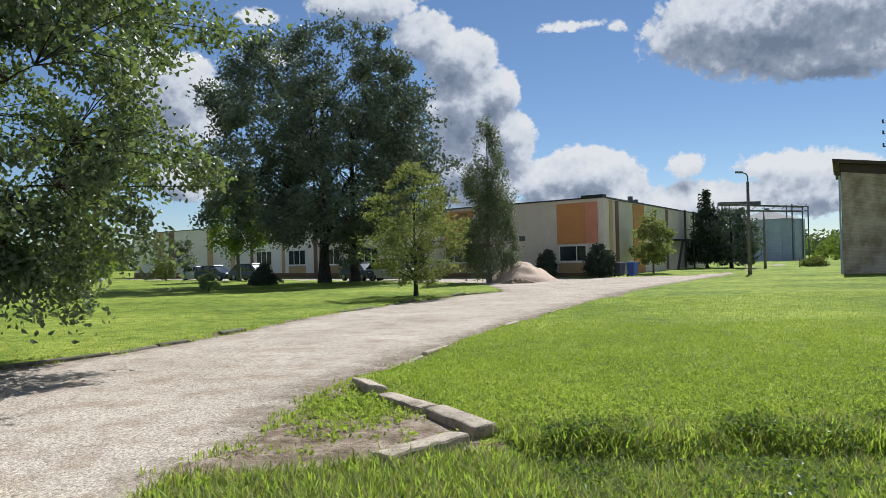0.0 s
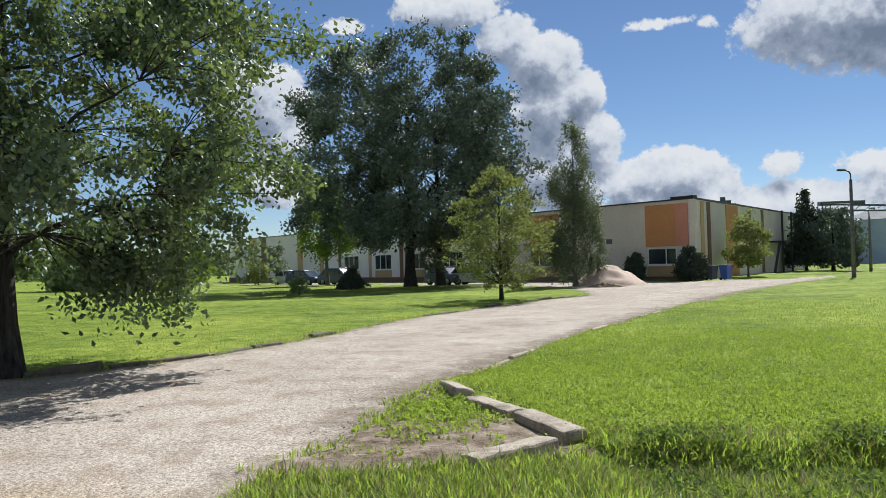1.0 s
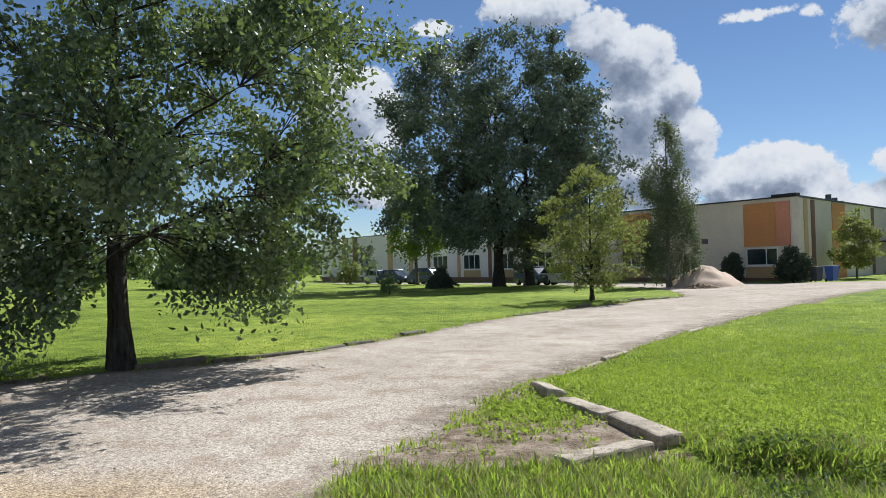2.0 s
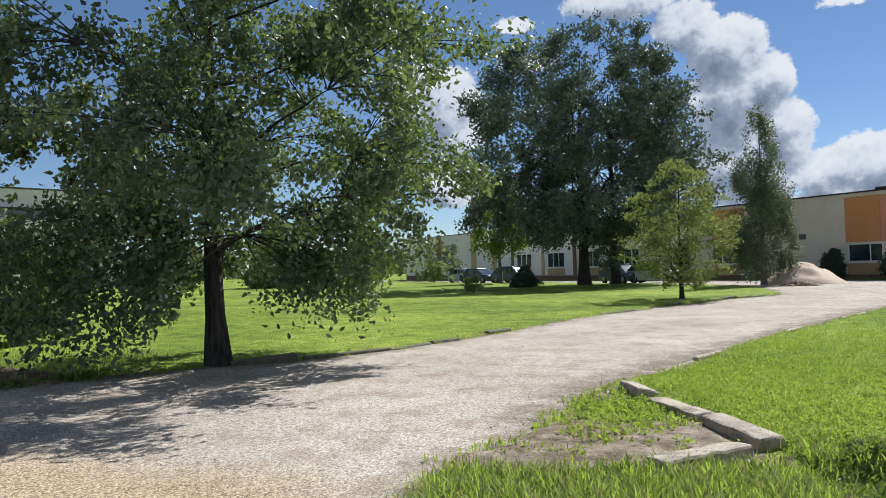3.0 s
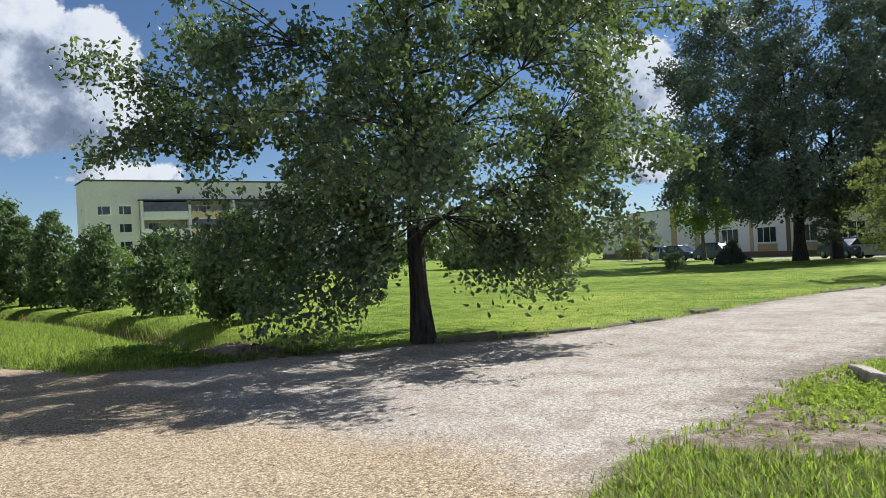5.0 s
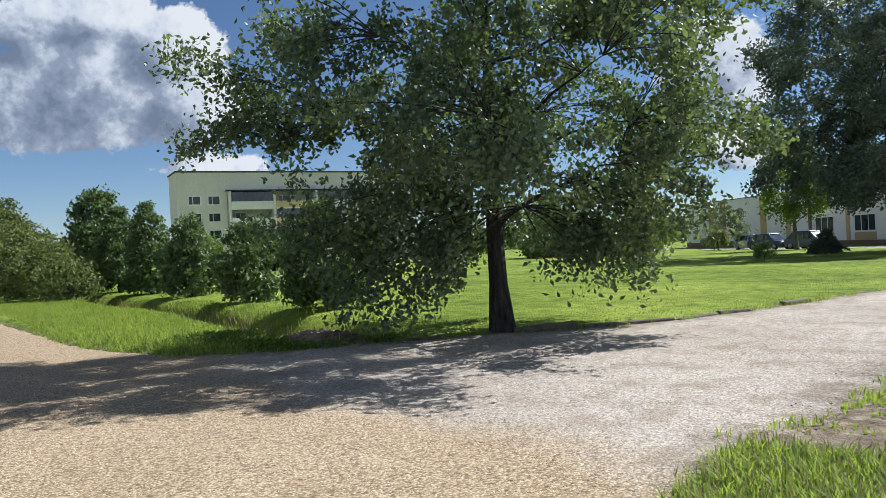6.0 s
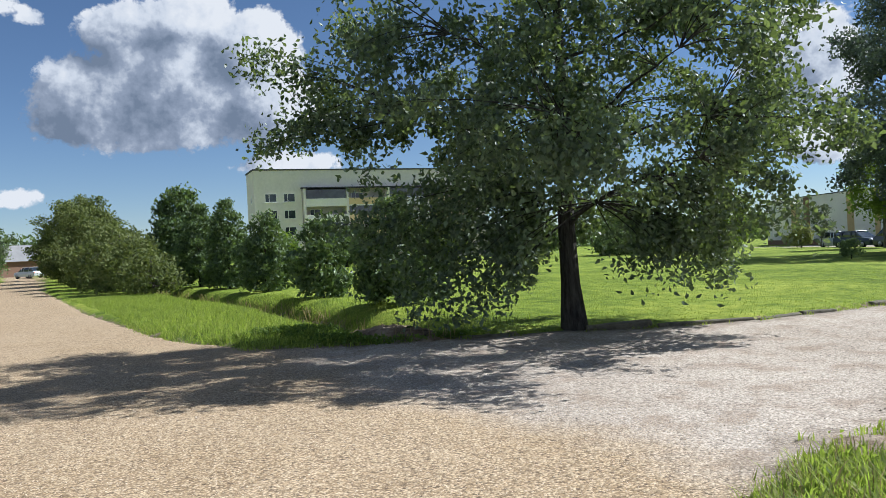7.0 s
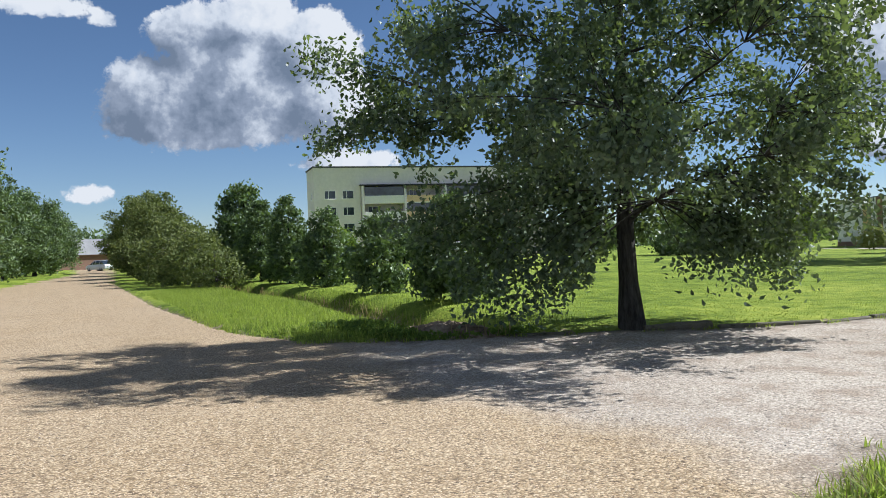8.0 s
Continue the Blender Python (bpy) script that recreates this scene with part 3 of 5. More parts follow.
    low = a.math("MULTIPLY", a.math("MAXIMUM", a.math("SUBTRACT", 9.0, v), 0.0), 0.025)
    k = a.math("ADD", a.math("ADD", lit, thick), a.math("ADD", low, 0.58), clamp=True)
    col = a.ramp(k, (0.0, (0.22, 0.27, 0.35)), (0.35, (0.38, 0.43, 0.52)), (0.68, (0.80, 0.83, 0.87)), (1.0, (1.0, 0.99, 0.97)))
    em = a.node("Emission", Color=col, Strength=0.52)
    tr = a.node("BsdfTransparent")
    mx = a.node("MixShader", Fac=alpha)
    a.t.links.new(tr.outputs[0], mx.inputs[1])
    a.t.links.new(em.outputs[0], mx.inputs[2])
    a.t.links.new(mx.outputs[0], a.out.inputs[0])
    return a.m


azs, els = np.arange(-200, 160.1, 2.5), np.arange(-1, 41.1, 2.0)
AZ, EL = np.meshgrid(azs, els)
cr = 2000.0
cv = np.column_stack([(cr * np.sin(np.radians(AZ)) * np.cos(np.radians(EL))).ravel(), (cr * np.cos(np.radians(AZ)) * np.cos(np.radians(EL))).ravel(), (cr * np.sin(np.radians(EL))).ravel()])
ci = np.arange(AZ.size).reshape(AZ.shape)
cf = np.stack([ci[:-1, :-1], ci[:-1, 1:], ci[1:, 1:], ci[1:, :-1]], -1).reshape(-1, 4)
cme = np_mesh("backdrop", cv, cf, cloud_mat(), True)
cuv = np.column_stack([AZ.ravel(), EL.ravel()])[cf.ravel()]
cme.uv_layers.new(name="sky").data.foreach_set("uv", cuv.ravel())
tagged(new("backdrop", cme), "white and grey cumulus clouds in a blue sky", "clouds", kind="structure")

# ---- buildings ----
def facade_window(parent, x, z, w, h, turn, out, mullions=1, origin=(0, 0, 0)):
    """A framed window on a wall that runs along local x; out is the outward side (+1 or -1 along y)."""
    fr = bmesh.new()
    t, d = 0.09, 0.05 * out
    for x0, x1, z0, z1 in ((x, x + w, z, z + t), (x, x + w, z + h - t, z + h), (x, x + t, z + t, z + h - t), (x + w - t, x + w, z + t, z + h - t)):
        box(x0, x1, min(0, d) , max(0, d), z0, z1, bm=fr)
    for k in range(mullions):
        c = x + w * (k + 1) / (mullions + 1) * (0.72 if mullions == 1 else 1.0)
        box(c - t / 2, c + t / 2, min(0, d), max(0, d), z + t, z + h - t, bm=fr)
    win = part("window", fr, M_WHITE, parent, "white-framed window", origin, (0, 0, turn))
    part("pane", box(x + t, x + w - t, -0.02 + 0.015 * out, 0.02 + 0.015 * out, z + t, z + h - t), M_GLASS, win)
    part("sill", box(x - 0.08, x + w + 0.08, min(0.0, 0.16 * out), max(0.0, 0.16 * out), z - 0.07, z - 0.003), M_WHITE, win)
    return win


def factory():
    ob = thing("factory_building", (12.2, 56.5, -0.3), "low cream factory hall with orange and salmon wall panels", "factory")
    A1, A2, H = 136.2, 60.1, 5.95
    part("wall", box(-0.02, 36, -0.35, 0, -0.6, H), M_CREAM, ob, "", turn=(0, 0, A1))
    part("wall", box(36.003, 80, -0.35, 0, -0.6, H), M_PALE, ob, "white rendered wall", turn=(0, 0, A1))
    part("wall", box(0.0, 40, 0, 0.35, -0.6, H - 0.02), M_CREAM, ob, "", turn=(0, 0, A2))
    # roof slab between both fronts
    bm = bmesh.new()
    L, R = Vector((-0.722, 0.692)), Vector((0.4985, 0.8669))
    ins = (L + R).normalized() * 0.5
    pts = [ins, L * 80 + R * 0.4, L * 80 + R * 40, L * 0.4 + R * 40]
    vs = [bm.verts.new((p.x, p.y, z)) for z in (H - 0.6, H - 0.35) for p in pts]
    for f in ((0, 1, 2, 3), (4, 5, 6, 7), (0, 1, 5, 4), (1, 2, 6, 5), (2, 3, 7, 6), (3, 0, 4, 7)):
        bm.faces.new([vs[i] for i in f])
    part("roof", bm, M_ROOF, ob)
    part("coping", box(1.9, 80, -0.4, 0.10, H + 0.003, H + 0.10), M_DARK, ob, "dark metal edge", turn=(0, 0, A1))
    part("coping", box(-0.05, 1.85, -0.4, 0.12, H + 0.003, H + 0.26), M_DARK, ob, "dark metal edge", turn=(0, 0, A1))
    part("coping", box(0.1, 40, -0.10, 0.4, H - 0.015, H + 0.10), M_DARK, ob, "dark metal edge", turn=(0, 0, A2))
    part("plinth", box(0, 80, 0.003, 0.06, -0.5, 0.28), M_BROWN, ob, turn=(0, 0, A1))

    def panel(name, x0, x1, z0, z1, m, ang, out):
        y0, y1 = (0.003, 0.05) if out > 0 else (-0.05, -0.003)
        part(name, box(x0, x1, y0, y1, z0, z1), m, ob, turn=(0, 0, ang))
    panel("panel", 1.62, 4.2, 2.55, H - 0.25, M_ORANGE, A1, 1)
    panel("panel", 0.5, 1.6, 2.55, H - 0.25, M_PINK, A1, 1)
    panel("panel", 1.3, 4.1, 0.3, 1.05, M_TAN, A1, 1)
    facade_window(ob, 1.5, 1.15, 2.55, 1.3, A1, 1)
    for x in (7.4, 8.2):
        part("vent", box(x, x + 0.55, 0.003, 0.09, 2.15 if x > 8 else 2.9, 2.6 if x > 8 else 3.3), M_GREYP, ob, turn=(0, 0, A1))
    panel("panel", 13.0, 16.4, 2.55, H - 0.25, M_ORANGE, A1, 1)
    for k, x in enumerate((13.2, 19.0, 25.5, 31.5, 37.5, 44.0)):
        facade_window(ob, x, 1.15, 3.2, 1.7, A1, 1, 2)
        panel("panel", x, x + 3.2, 0.3, 1.05, M_TAN, A1, 1)
        if k > 1:
            panel("panel", x + 3.9, x + 4.5, 0.3, H - 0.1, M_BROWN if k % 2 else M_TAN, A1, 1)
    for x, w, m in ((52.0, 1.0, M_TAN), (57.2, 1.4, M_TAN), (67.5, 1.5, M_BROWN), (70.5, 2.0, M_TAN)):
        panel("pilaster", x, x + w, 0.0, H - 0.05, m, A1, 1)
    for x0, x1, m in ((1.4, 2.2, M_TAN), (3.0, 3.8, M_BROWN), (8.0, 11.5, M_ORANGE), (19.5, 20.4, M_BROWN)):
        panel("strip", x0, x1, 0.0, H - 0.1, m, A2, -1)
    for x, h in ((12.5, 0.9), (14.2, 0.7), (16.0, 0.5)):
        p = Vector((R.x * x, R.y * x)) + L * 1.6
        part("vent_stack", box(p.x - 0.2, p.x + 0.2, p.y - 0.2, p.y + 0.2, H - 0.4, H + h, 0.04), M_GREYP, ob)
    # outside stair and steel frame on the side wall
    for x in (21.5, 25.5):
        for z in (0, 2.9):
            part("stair_post", box(x, x + 0.16, -1.5, -1.34, z - 0.3, z + 2.9), M_DARK, ob, turn=(0, 0, A2))
    part("stair_landing", box(21.4, 25.8, -1.6, -0.06, 2.8, 2.95), M_DARK, ob, turn=(0, 0, A2))
    part("stair_rail", box(21.4, 25.8, -1.6, -1.54, 3.85, 3.92), M_DARK, ob, turn=(0, 0, A2))
    v, f = tube([(0, 0, 0), (1.2, 0, 1.4), (2.4, 0, 2.8)], [0.12, 0.12, 0.12], 4)
    part("stair_stringer", np_mesh("stair_stringer", v, f, M_DARK), M_DARK, ob, "", (R.x * 19.2 + 1.0, R.y * 19.2 - 0.6, 0), (0, 0, A2))
    return ob


factory()


def brick_mat():
    a = Mat("sand_lime_brick")
    v = a.node("Mapping", Vector=a.obj(), Rotation=(radians(90), 0, 0)).outputs[0]
    b = a.node("TexBrick", Vector=v, Scale=1.0)
    for k, val in (("Brick Width", 0.26), ("Row Height", 0.09), ("Mortar Size", 0.012)):
        a.put(b, k, val)
    a.put(b, "Color1", (0.60, 0.53, 0.46, 1)), a.put(b, "Color2", (0.52, 0.455, 0.39, 1)), a.put(b, "Mortar", (0.44, 0.39, 0.33, 1))
    stain = a.ramp(a.noise(a.obj(), 0.8, 5, 0.65), (0.38, (0.55, 0.5, 0.45)), (0.6, (1, 1, 1)))
    n = a.t.nodes.new("ShaderNodeMix")
    n.data_type, n.blend_type = "RGBA", "MULTIPLY"
    n.inputs[0].default_value = 1.0
    a.t.links.new(b.outputs[0], n.inputs[6]), a.t.links.new(stain, n.inputs[7])
    a.color(n.outputs[2], 0.92, 0, 0.2)
    a.bump(a.math("ADD", b.outputs[1], a.noise(a.obj(), 22, 4)), 0.7, 0.03)
    return a.m


M_BRICKWALL = brick_mat()


def wedge(x0, x1, y0, y1, z0, za, zb):
    """A block whose top falls from za to zb along x."""
    bm = box(x0, x1, y0, y1, z0, 1.0)
    for v in bm.verts:
        if v.co.z > 0.99:
            v.co.z = za if v.co.x < (x0 + x1) / 2 else zb
    return bm


def brick_house():
    ob = thing("brick_shed", (25.3, 47.4, -0.22), "weathered grey-brown brick building with a dark sloping roof", "building", turn=-28.0)
    H, S = 6.85, 0.13
    part("wall", wedge(0, 12, 0, 9, -0.6, H - 0.35, H - 0.35 - 12 * S), M_BRICKWALL, ob)
    for name, x0, x1, y0, y1, lo, hi, lab in (("fascia", -0.06, 12.1, -0.06, 9.1, -0.345, 0.2, "dark weathered board fascia"), ("roof", -0.45, 12.5, -0.42, 9.5, 0.203, 0.42, "overhanging dark roof edge")):
        bm = box(x0, x1, y0, y1, lo, hi)
        for v in bm.verts:
            v.co.z += H - S * v.co.x
        part(name, bm, M_RUST, ob, lab)
    part("downpipe", box(-0.14, -0.02, -0.14, -0.02, -0.3, H - 0.36, 0.03), M_STEEL, ob, "pale sheet downpipe")
    part("gutter", box(-0.30, -0.02, -0.35, 3.0, H - 0.6, H - 0.36), M_RUST, ob)
    m = thing("power_mast", (28.6, 47.6, H - 0.2), "thin steel mast with insulators on the roof", "mast")
    bar("pole", (0, 0, -0.3), (0, 0, 3.2), 0.06, M_DARK, m)
    for z in (1.2, 2.0, 2.7):
        bar("crossarm", (-0.45, 0, z), (0.45, 0, z), 0.03, M_DARK, m)
        for x in (-0.42, 0.42):
            bar("insulator", (x, 0, z + 0.02), (x, 0, z + 0.22), 0.055, M_GREYP, m)


brick_house()


def silo():
    ob = thing("grain_silo", (62.0, 143.0, -0.98), "round galvanised steel silo with a conical roof", "silo")
    n, R, H = 96, 6.3, 7.7
    a = np.linspace(0, 2 * np.pi, n, endpoint=False)
    zs = np.linspace(-0.2, H, 40)
    rr = R + 0.05 * np.sin(zs * 12)[:, None] + 0.03 * np.where(np.arange(n) % 4 == 0, 1, 0)[None]
    v = np.stack([rr * np.cos(a), rr * np.sin(a), np.repeat(zs[:, None], n, 1)], -1).reshape(-1, 3)
    i, j = np.arange(39)[:, None] * n, np.arange(n)[None]
    f = np.stack([i + j, i + (j + 1) % n, i + n + (j + 1) % n, i + n + j], -1).reshape(-1, 4)
    part("shell", np_mesh("shell", v, f, M_STEEL, True), M_STEEL, ob)
    cone = []
    for k, (r, z) in enumerate(((R + 0.2, H), (R * 0.5, H + 1.0), (0.5, H + 1.9), (0.5, H + 2.3))):
        cone.append(np.stack([r * np.cos(a), r * np.sin(a), np.full(n, z)], -1))
    v = np.concatenate(cone)
    i = np.arange(3)[:, None] * n
    f = np.stack([i + j, i + (j + 1) % n, i + n + (j + 1) % n, i + n + j], -1).reshape(-1, 4)
    part("roof", np_mesh("roof", v, [f, np.arange(3 * n, 4 * n)[None]], M_BARN), M_BARN, ob, "pale sheet-metal cone roof")
    for k in range(16):
        t = 2 * np.pi * k / 16
        part("stiffener", box(-0.06, 0.06, -0.08, 0.08, -0.2, H), M_STEEL, ob, "", (1.017 * R * math.cos(t), 1.017 * R * math.sin(t), 0), (0, 0, math.degrees(t)))
    g = thing("conveyor_gantry", (59.0, 143.0, -1.9), "grey steel conveyor gantry over the silo", "gantry")
    for x in (-8.2, -6.9, 4.4, 7.3):
        for y in (-7.3, -5.2):
            bar("post", (x, y, -0.3), (x, y, 11.2 if x < 5 else 10.6), 0.12, M_GREYP, g)
    for z in (10.4, 11.2):
        for y in (-7.3, -5.2):
            bar("beam", (-8.3, y, z + 0.3 if z > 11 else z), (7.4, y, z - 0.5), 0.10, M_GREYP, g)
    for k in range(9):
        bar("brace", (-8.2 + k * 1.8, -7.3, 10.4), (-7.3 + k * 1.8, -7.3, 11.1), 0.06, M_GREYP, g)
    part("conveyor", box(-8.4, -1.0, -6.9, -5.6, 11.2, 11.9, 0.05), M_GREYP, g, "covered conveyor trough")


silo()


def apartments():
    ang = 68.0
    ob = thing("apartment_block", (-114.3, 67.8, 0), "pale five-storey apartment block with loggia balconies", "apartment building", turn=ang)
    H, Lm, D = 16.0, 44.0, 8.0
    # local x runs along the front, local -y looks at the street
    part("wall", box(0, 8.2, 0, 0.4, -0.5, H), M_APT, ob)
    part("wall", box(8.2, Lm, 0, 0.4, 12.95, H), M_APT, ob)
    # the set-back wall, its recess shade put into the colour
    part("wall", box(8.2, Lm, 1.3, 1.6, -0.5, 12.95), M_LOGGIA_SHADE, ob, "loggia wall with the recess shade in its colour")
    part("wall", box(0, 0.4, 0.403, D, -0.5, H - 0.003), M_APT, ob)
    part("wall", box(Lm - 0.4, Lm, 0.403, D, -0.5, H - 0.003), M_APT, ob)
    part("wall", box(0.403, Lm - 0.403, D - 0.4, D, -0.5, H - 0.003), M_APT, ob)
    part("roof", box(-0.15, Lm + 0.15, -0.15, D + 0.15, H + 0.003, H + 0.25), M_ROOF, ob)
    part("bay_roof", box(8.0, Lm, -1.0, -0.003, 12.75, 12.95), M_DARK, ob, "dark bay roof edge")
    for s in range(4):
        z = 10.5 - 2.9 * s
        for x in (1.8, 5.0):
            facade_window(ob, x, z, 2.0, 1.5, 0, -1, 1, (0, 0, 0))
        for k, x in enumerate((8.6, 16.3, 24.0, 31.7)):
            bal = part("balcony", box(x + 0.15, x + 7.4, -0.9, -0.72, z - 0.75, z + 0.45, 0.02), M_APT_BAND if k % 2 == 0 else M_APT_TAN, ob, "white balcony parapet" if k % 2 == 0 else "sandy balcony parapet")
            part("slab", box(x + 0.15, x + 7.4, -0.9, 1.29, z - 0.95, z - 0.753), M_APT_BAND, bal)
            if (s + k) % 2:
                facade_window(ob, x + 1.2, z + 0.0, 2.2, 1.6, 0, -1, 1).matrix_basis = pose(0, 1.29, 0)
            else:
                part("glazing", box(x + 0.2, x + 7.3, -0.85, -0.8, z + 0.453, z + 2.0), M_GLASS, bal, "glazed balcony front")
        facade_window(ob, -0.0, z, 0.6, 1.4, 0, -1, 0).matrix_basis = pose(-0.0, 3.2, 0, 0, 0, 90) @ pose(0, 0, 0, 0, 0, 180)
    for x in (8.3, 16.0, 23.7, 31.4):
        part("pier", box(x, x + 0.4, -0.95, 0.6, -0.5, 12.74), M_APT, ob)


apartments()


def barn():
    ob = thing("road_end_barn", (-146, 47, 0), "long low grey building across the road's end", "barn", turn=100)
    part("wall", box(-16, 16, 0, 8, -0.4, 2.6), M_BROWN, ob, "dark wall")
    bm = bmesh.new()
    vs = [bm.verts.new(c) for c in ((-16.5, 8.5, 2.5), (16.5, 8.5, 2.5), (16.5, 4, 5.4), (-16.5, 4, 5.4), (-16.5, -0.5, 2.5), (16.5, -0.5, 2.5))]
    for f in ((0, 1, 2, 3), (3, 2, 5, 4), (0, 3, 4), (1, 5, 2), (0, 4, 5, 1)):
        bm.faces.new([vs[i] for i in f])
    part("roof", bm, M_BARN, ob, "grey sheet roof")
    return ob


barn()

# ---- trees and shrubs ----
# hanging sprays of the near oak: reach along the road and height
SPRAYS = [(-2.5, 0.5), (-1.6, 0.55), (-2.9, 0.95), (-2.2, 1.0), (-1.5, 1.15), (-3.3, 1.4), (-2.6, 1.6), (-1.9, 1.6), (-1.0, 1.6), (-3.8, 1.9), (-3.2, 2.2), (-0.9, 1.0),
          (1.6, 0.95), (1.9, 1.3), (2.8, 0.95), (2.5, 1.35), (3.1, 1.5), (1.2, 1.45), (2.0, 1.7), (2.6, 1.9), (3.6, 2.1), (-5.6, 3.6), (-5.1, 3.7), (-4.6, 3.7), (-4.2, 3.5), (-5.2, 5.1), (-4.7, 4.7), (-4.3, 4.3), (-4.0, 6.0), (-3.6, 5.6), (-3.2, 5.2), (4.4, 2.9), (4.8, 3.3), (4.2, 5.5)]
srng = np.random.default_rng(3)
tree("oak_tree", (-8.08, 10.72), "young oak with a dark broad crown at the roadside", "tree",
     [(1.5, 1.2), (2.2, 3.3), (3.2, 4.1), (4.4, 4.0), (5.8, 3.35), (7.2, 2.9), (8.6, 2.3), (10.0, 1.4), (10.6, 0.5)], 0.20, M_OAK, M_BARK, 430, 160, 0.28, 0.11, 23,
     limbs_n=24, gap=0.42, fill=0.12, lobed=True, first=0.17, slim=0.58, lobes=0.34, open_scale=0.75, rise=0.35, squash=0.85, reach=0.42, sway=(0.31, 0.235, 3.2, 6.4),
     extra=[(0.794 * l - 0.607 * d, 0.607 * l + 0.794 * d, z) for (l, z), d in zip(SPRAYS, srng.uniform(-1.2, 0.5, 40))])
tree("oak_tree", (-8.6, 55.0), "huge old oak with a dense dark crown", "tree",
     [(3.0, 5.5), (4.6, 8.3), (8.0, 8.9), (12, 8.6), (15, 7.6), (17.2, 5.2), (18.9, 1.8)], 0.42, M_OAK_FAR, M_BARK, 600, 110, 0.52, 0.27, 4, limbs_n=44, gap=0.40, fill=0.25, lobes=0.26, open_scale=0.4, rise=0.9, squash=0.9, reach=0.45)
tree("oak_tree", (-6.6, 56.9), "old dark oak standing close behind another", "tree",
     [(3.4, 4.5), (7.0, 7.0), (11, 6.8), (14, 5.0), (16.5, 1.5)], 0.36, M_OAK_FAR, M_BARK, 220, 100, 0.52, 0.27, 5, limbs_n=30, gap=0.34, fill=0.35, rise=0.9, squash=0.9)
tree("ash_sapling", (-1.1, 30.3), "young tree with yellowish-green leaves on the verge", "tree",
     [(0.5, 0.7), (1.2, 1.8), (2.4, 2.2), (3.6, 2.0), (4.6, 1.35), (5.5, 0.35)], 0.10, M_SAPLING, M_BARK, 330, 34, 0.17, 0.12, 6, limbs_n=34, gap=0.32, fill=0.2, rise=1.1, first=0.12, open_scale=1.1)
tree("birch_tree", (3.0, 48.3), "slender grey-green weeping birch", "tree",
     [(0.6, 1.5), (2.5, 2.0), (5, 1.9), (7.0, 1.55), (9.0, 0.95), (11.3, 0.15)], 0.16, M_BIRCH, M_BARK_GREY, 330, 90, 0.22, 0.13, 8, limbs_n=40, gap=0.28, fill=0.2, rise=1.0, stretch=4.5, squash=1.2, lobes=0.35)
tree("young_poplar", (-6.3, 51.5), "small greyish young tree beside the oaks", "tree",
     [(1.2, 0.7), (2.5, 1.1), (3.8, 0.9), (4.7, 0.3)], 0.06, M_BIRCH, M_BARK_GREY, 60, 40, 0.25, 0.2, 9, gap=0.1)
tree("weeping_willow", (-18.6, 69.0), "light green drooping tree before the factory", "tree",
     [(2.9, 2.4), (4.2, 3.1), (6, 3.2), (8.0, 2.2), (9.5, 0.7)], 0.2, M_GREEN, M_BARK_GREY, 130, 60, 0.5, 0.3, 10, gap=0.15, squash=1.5)
tree("young_maple", (-27.0, 79.0), "thin young tree with sparse leaves", "tree", [(1.3, 0.8), (2.8, 1.2), (4.3, 0.6)], 0.06, M_BIRCH, M_BARK_GREY, 40, 34, 0.3, 0.24, 12, gap=0.2)
tree("yellow_shrub", (-29.5, 80.5), "small bright yellow-green shrub", "shrub", [(0.3, 1.0), (1.0, 1.3), (2.0, 0.9), (2.7, 0.3)], 0.06, M_SAPLING, M_BARK, 60, 40, 0.28, 0.22, 13)
tree("dwarf_spruce", (-12.3, 51.8), "dark cone-shaped dwarf conifer", "conifer", [(0.1, 1.0), (0.35, 1.05), (0.9, 0.62), (1.6, 0.15)], 0.06, M_CONIFER, M_BARK, 150, 40, 0.13, 0.14, 14, fill=0.3)
tree("small_rose_bush", (-13.3, 42.8), "small loose bush on the lawn", "shrub", [(0.12, 0.4), (0.4, 0.55), (0.8, 0.45), (1.05, 0.2)], 0.03, M_BUSH, M_BARK, 50, 30, 0.14, 0.12, 15)
tree("thuja_bush", (8.05, 58.0), "dark upright thuja by the factory wall", "conifer", [(0.1, 0.65), (0.8, 0.8), (1.6, 0.55), (2.2, 0.15)], 0.06, M_CONIFER, M_BARK, 100, 40, 0.16, 0.18, 16)
tree("round_bush", (11.6, 55.4), "round dark bush at the factory corner", "shrub", [(0.1, 0.8), (0.9, 1.0), (1.7, 0.9), (2.3, 0.3)], 0.06, M_CONIFER, M_BARK, 130, 45, 0.2, 0.2, 17)
tree("rowan_tree", (17.0, 60.5), "small multi-stemmed tree by the factory", "tree", [(0.8, 0.9), (1.8, 1.7), (3.2, 1.6), (4.4, 0.9), (5.3, 0.2)], 0.08, M_SAPLING, M_BARK_GREY, 110, 45, 0.3, 0.22, 18, limbs_n=30, first=0.06, gap=0.2)
tree("spruce_tree", (28.2, 80.0), "tall dark spruce beside the factory", "conifer", [(0.6, 2.2), (2.0, 2.1), (4.5, 1.4), (6.5, 0.7), (8.6, 0.1)], 0.15, M_CONIFER, M_BARK, 200, 45, 0.3, 0.3, 19, fill=0.2)
tree("dark_maple", (30.4, 79.0), "dark round tree beside a spruce", "tree", [(0.4, 2.0), (2.0, 2.9), (4.2, 2.6), (6.4, 0.9)], 0.18, M_OAK_FAR, M_BARK, 150, 55, 0.5, 0.34, 20)
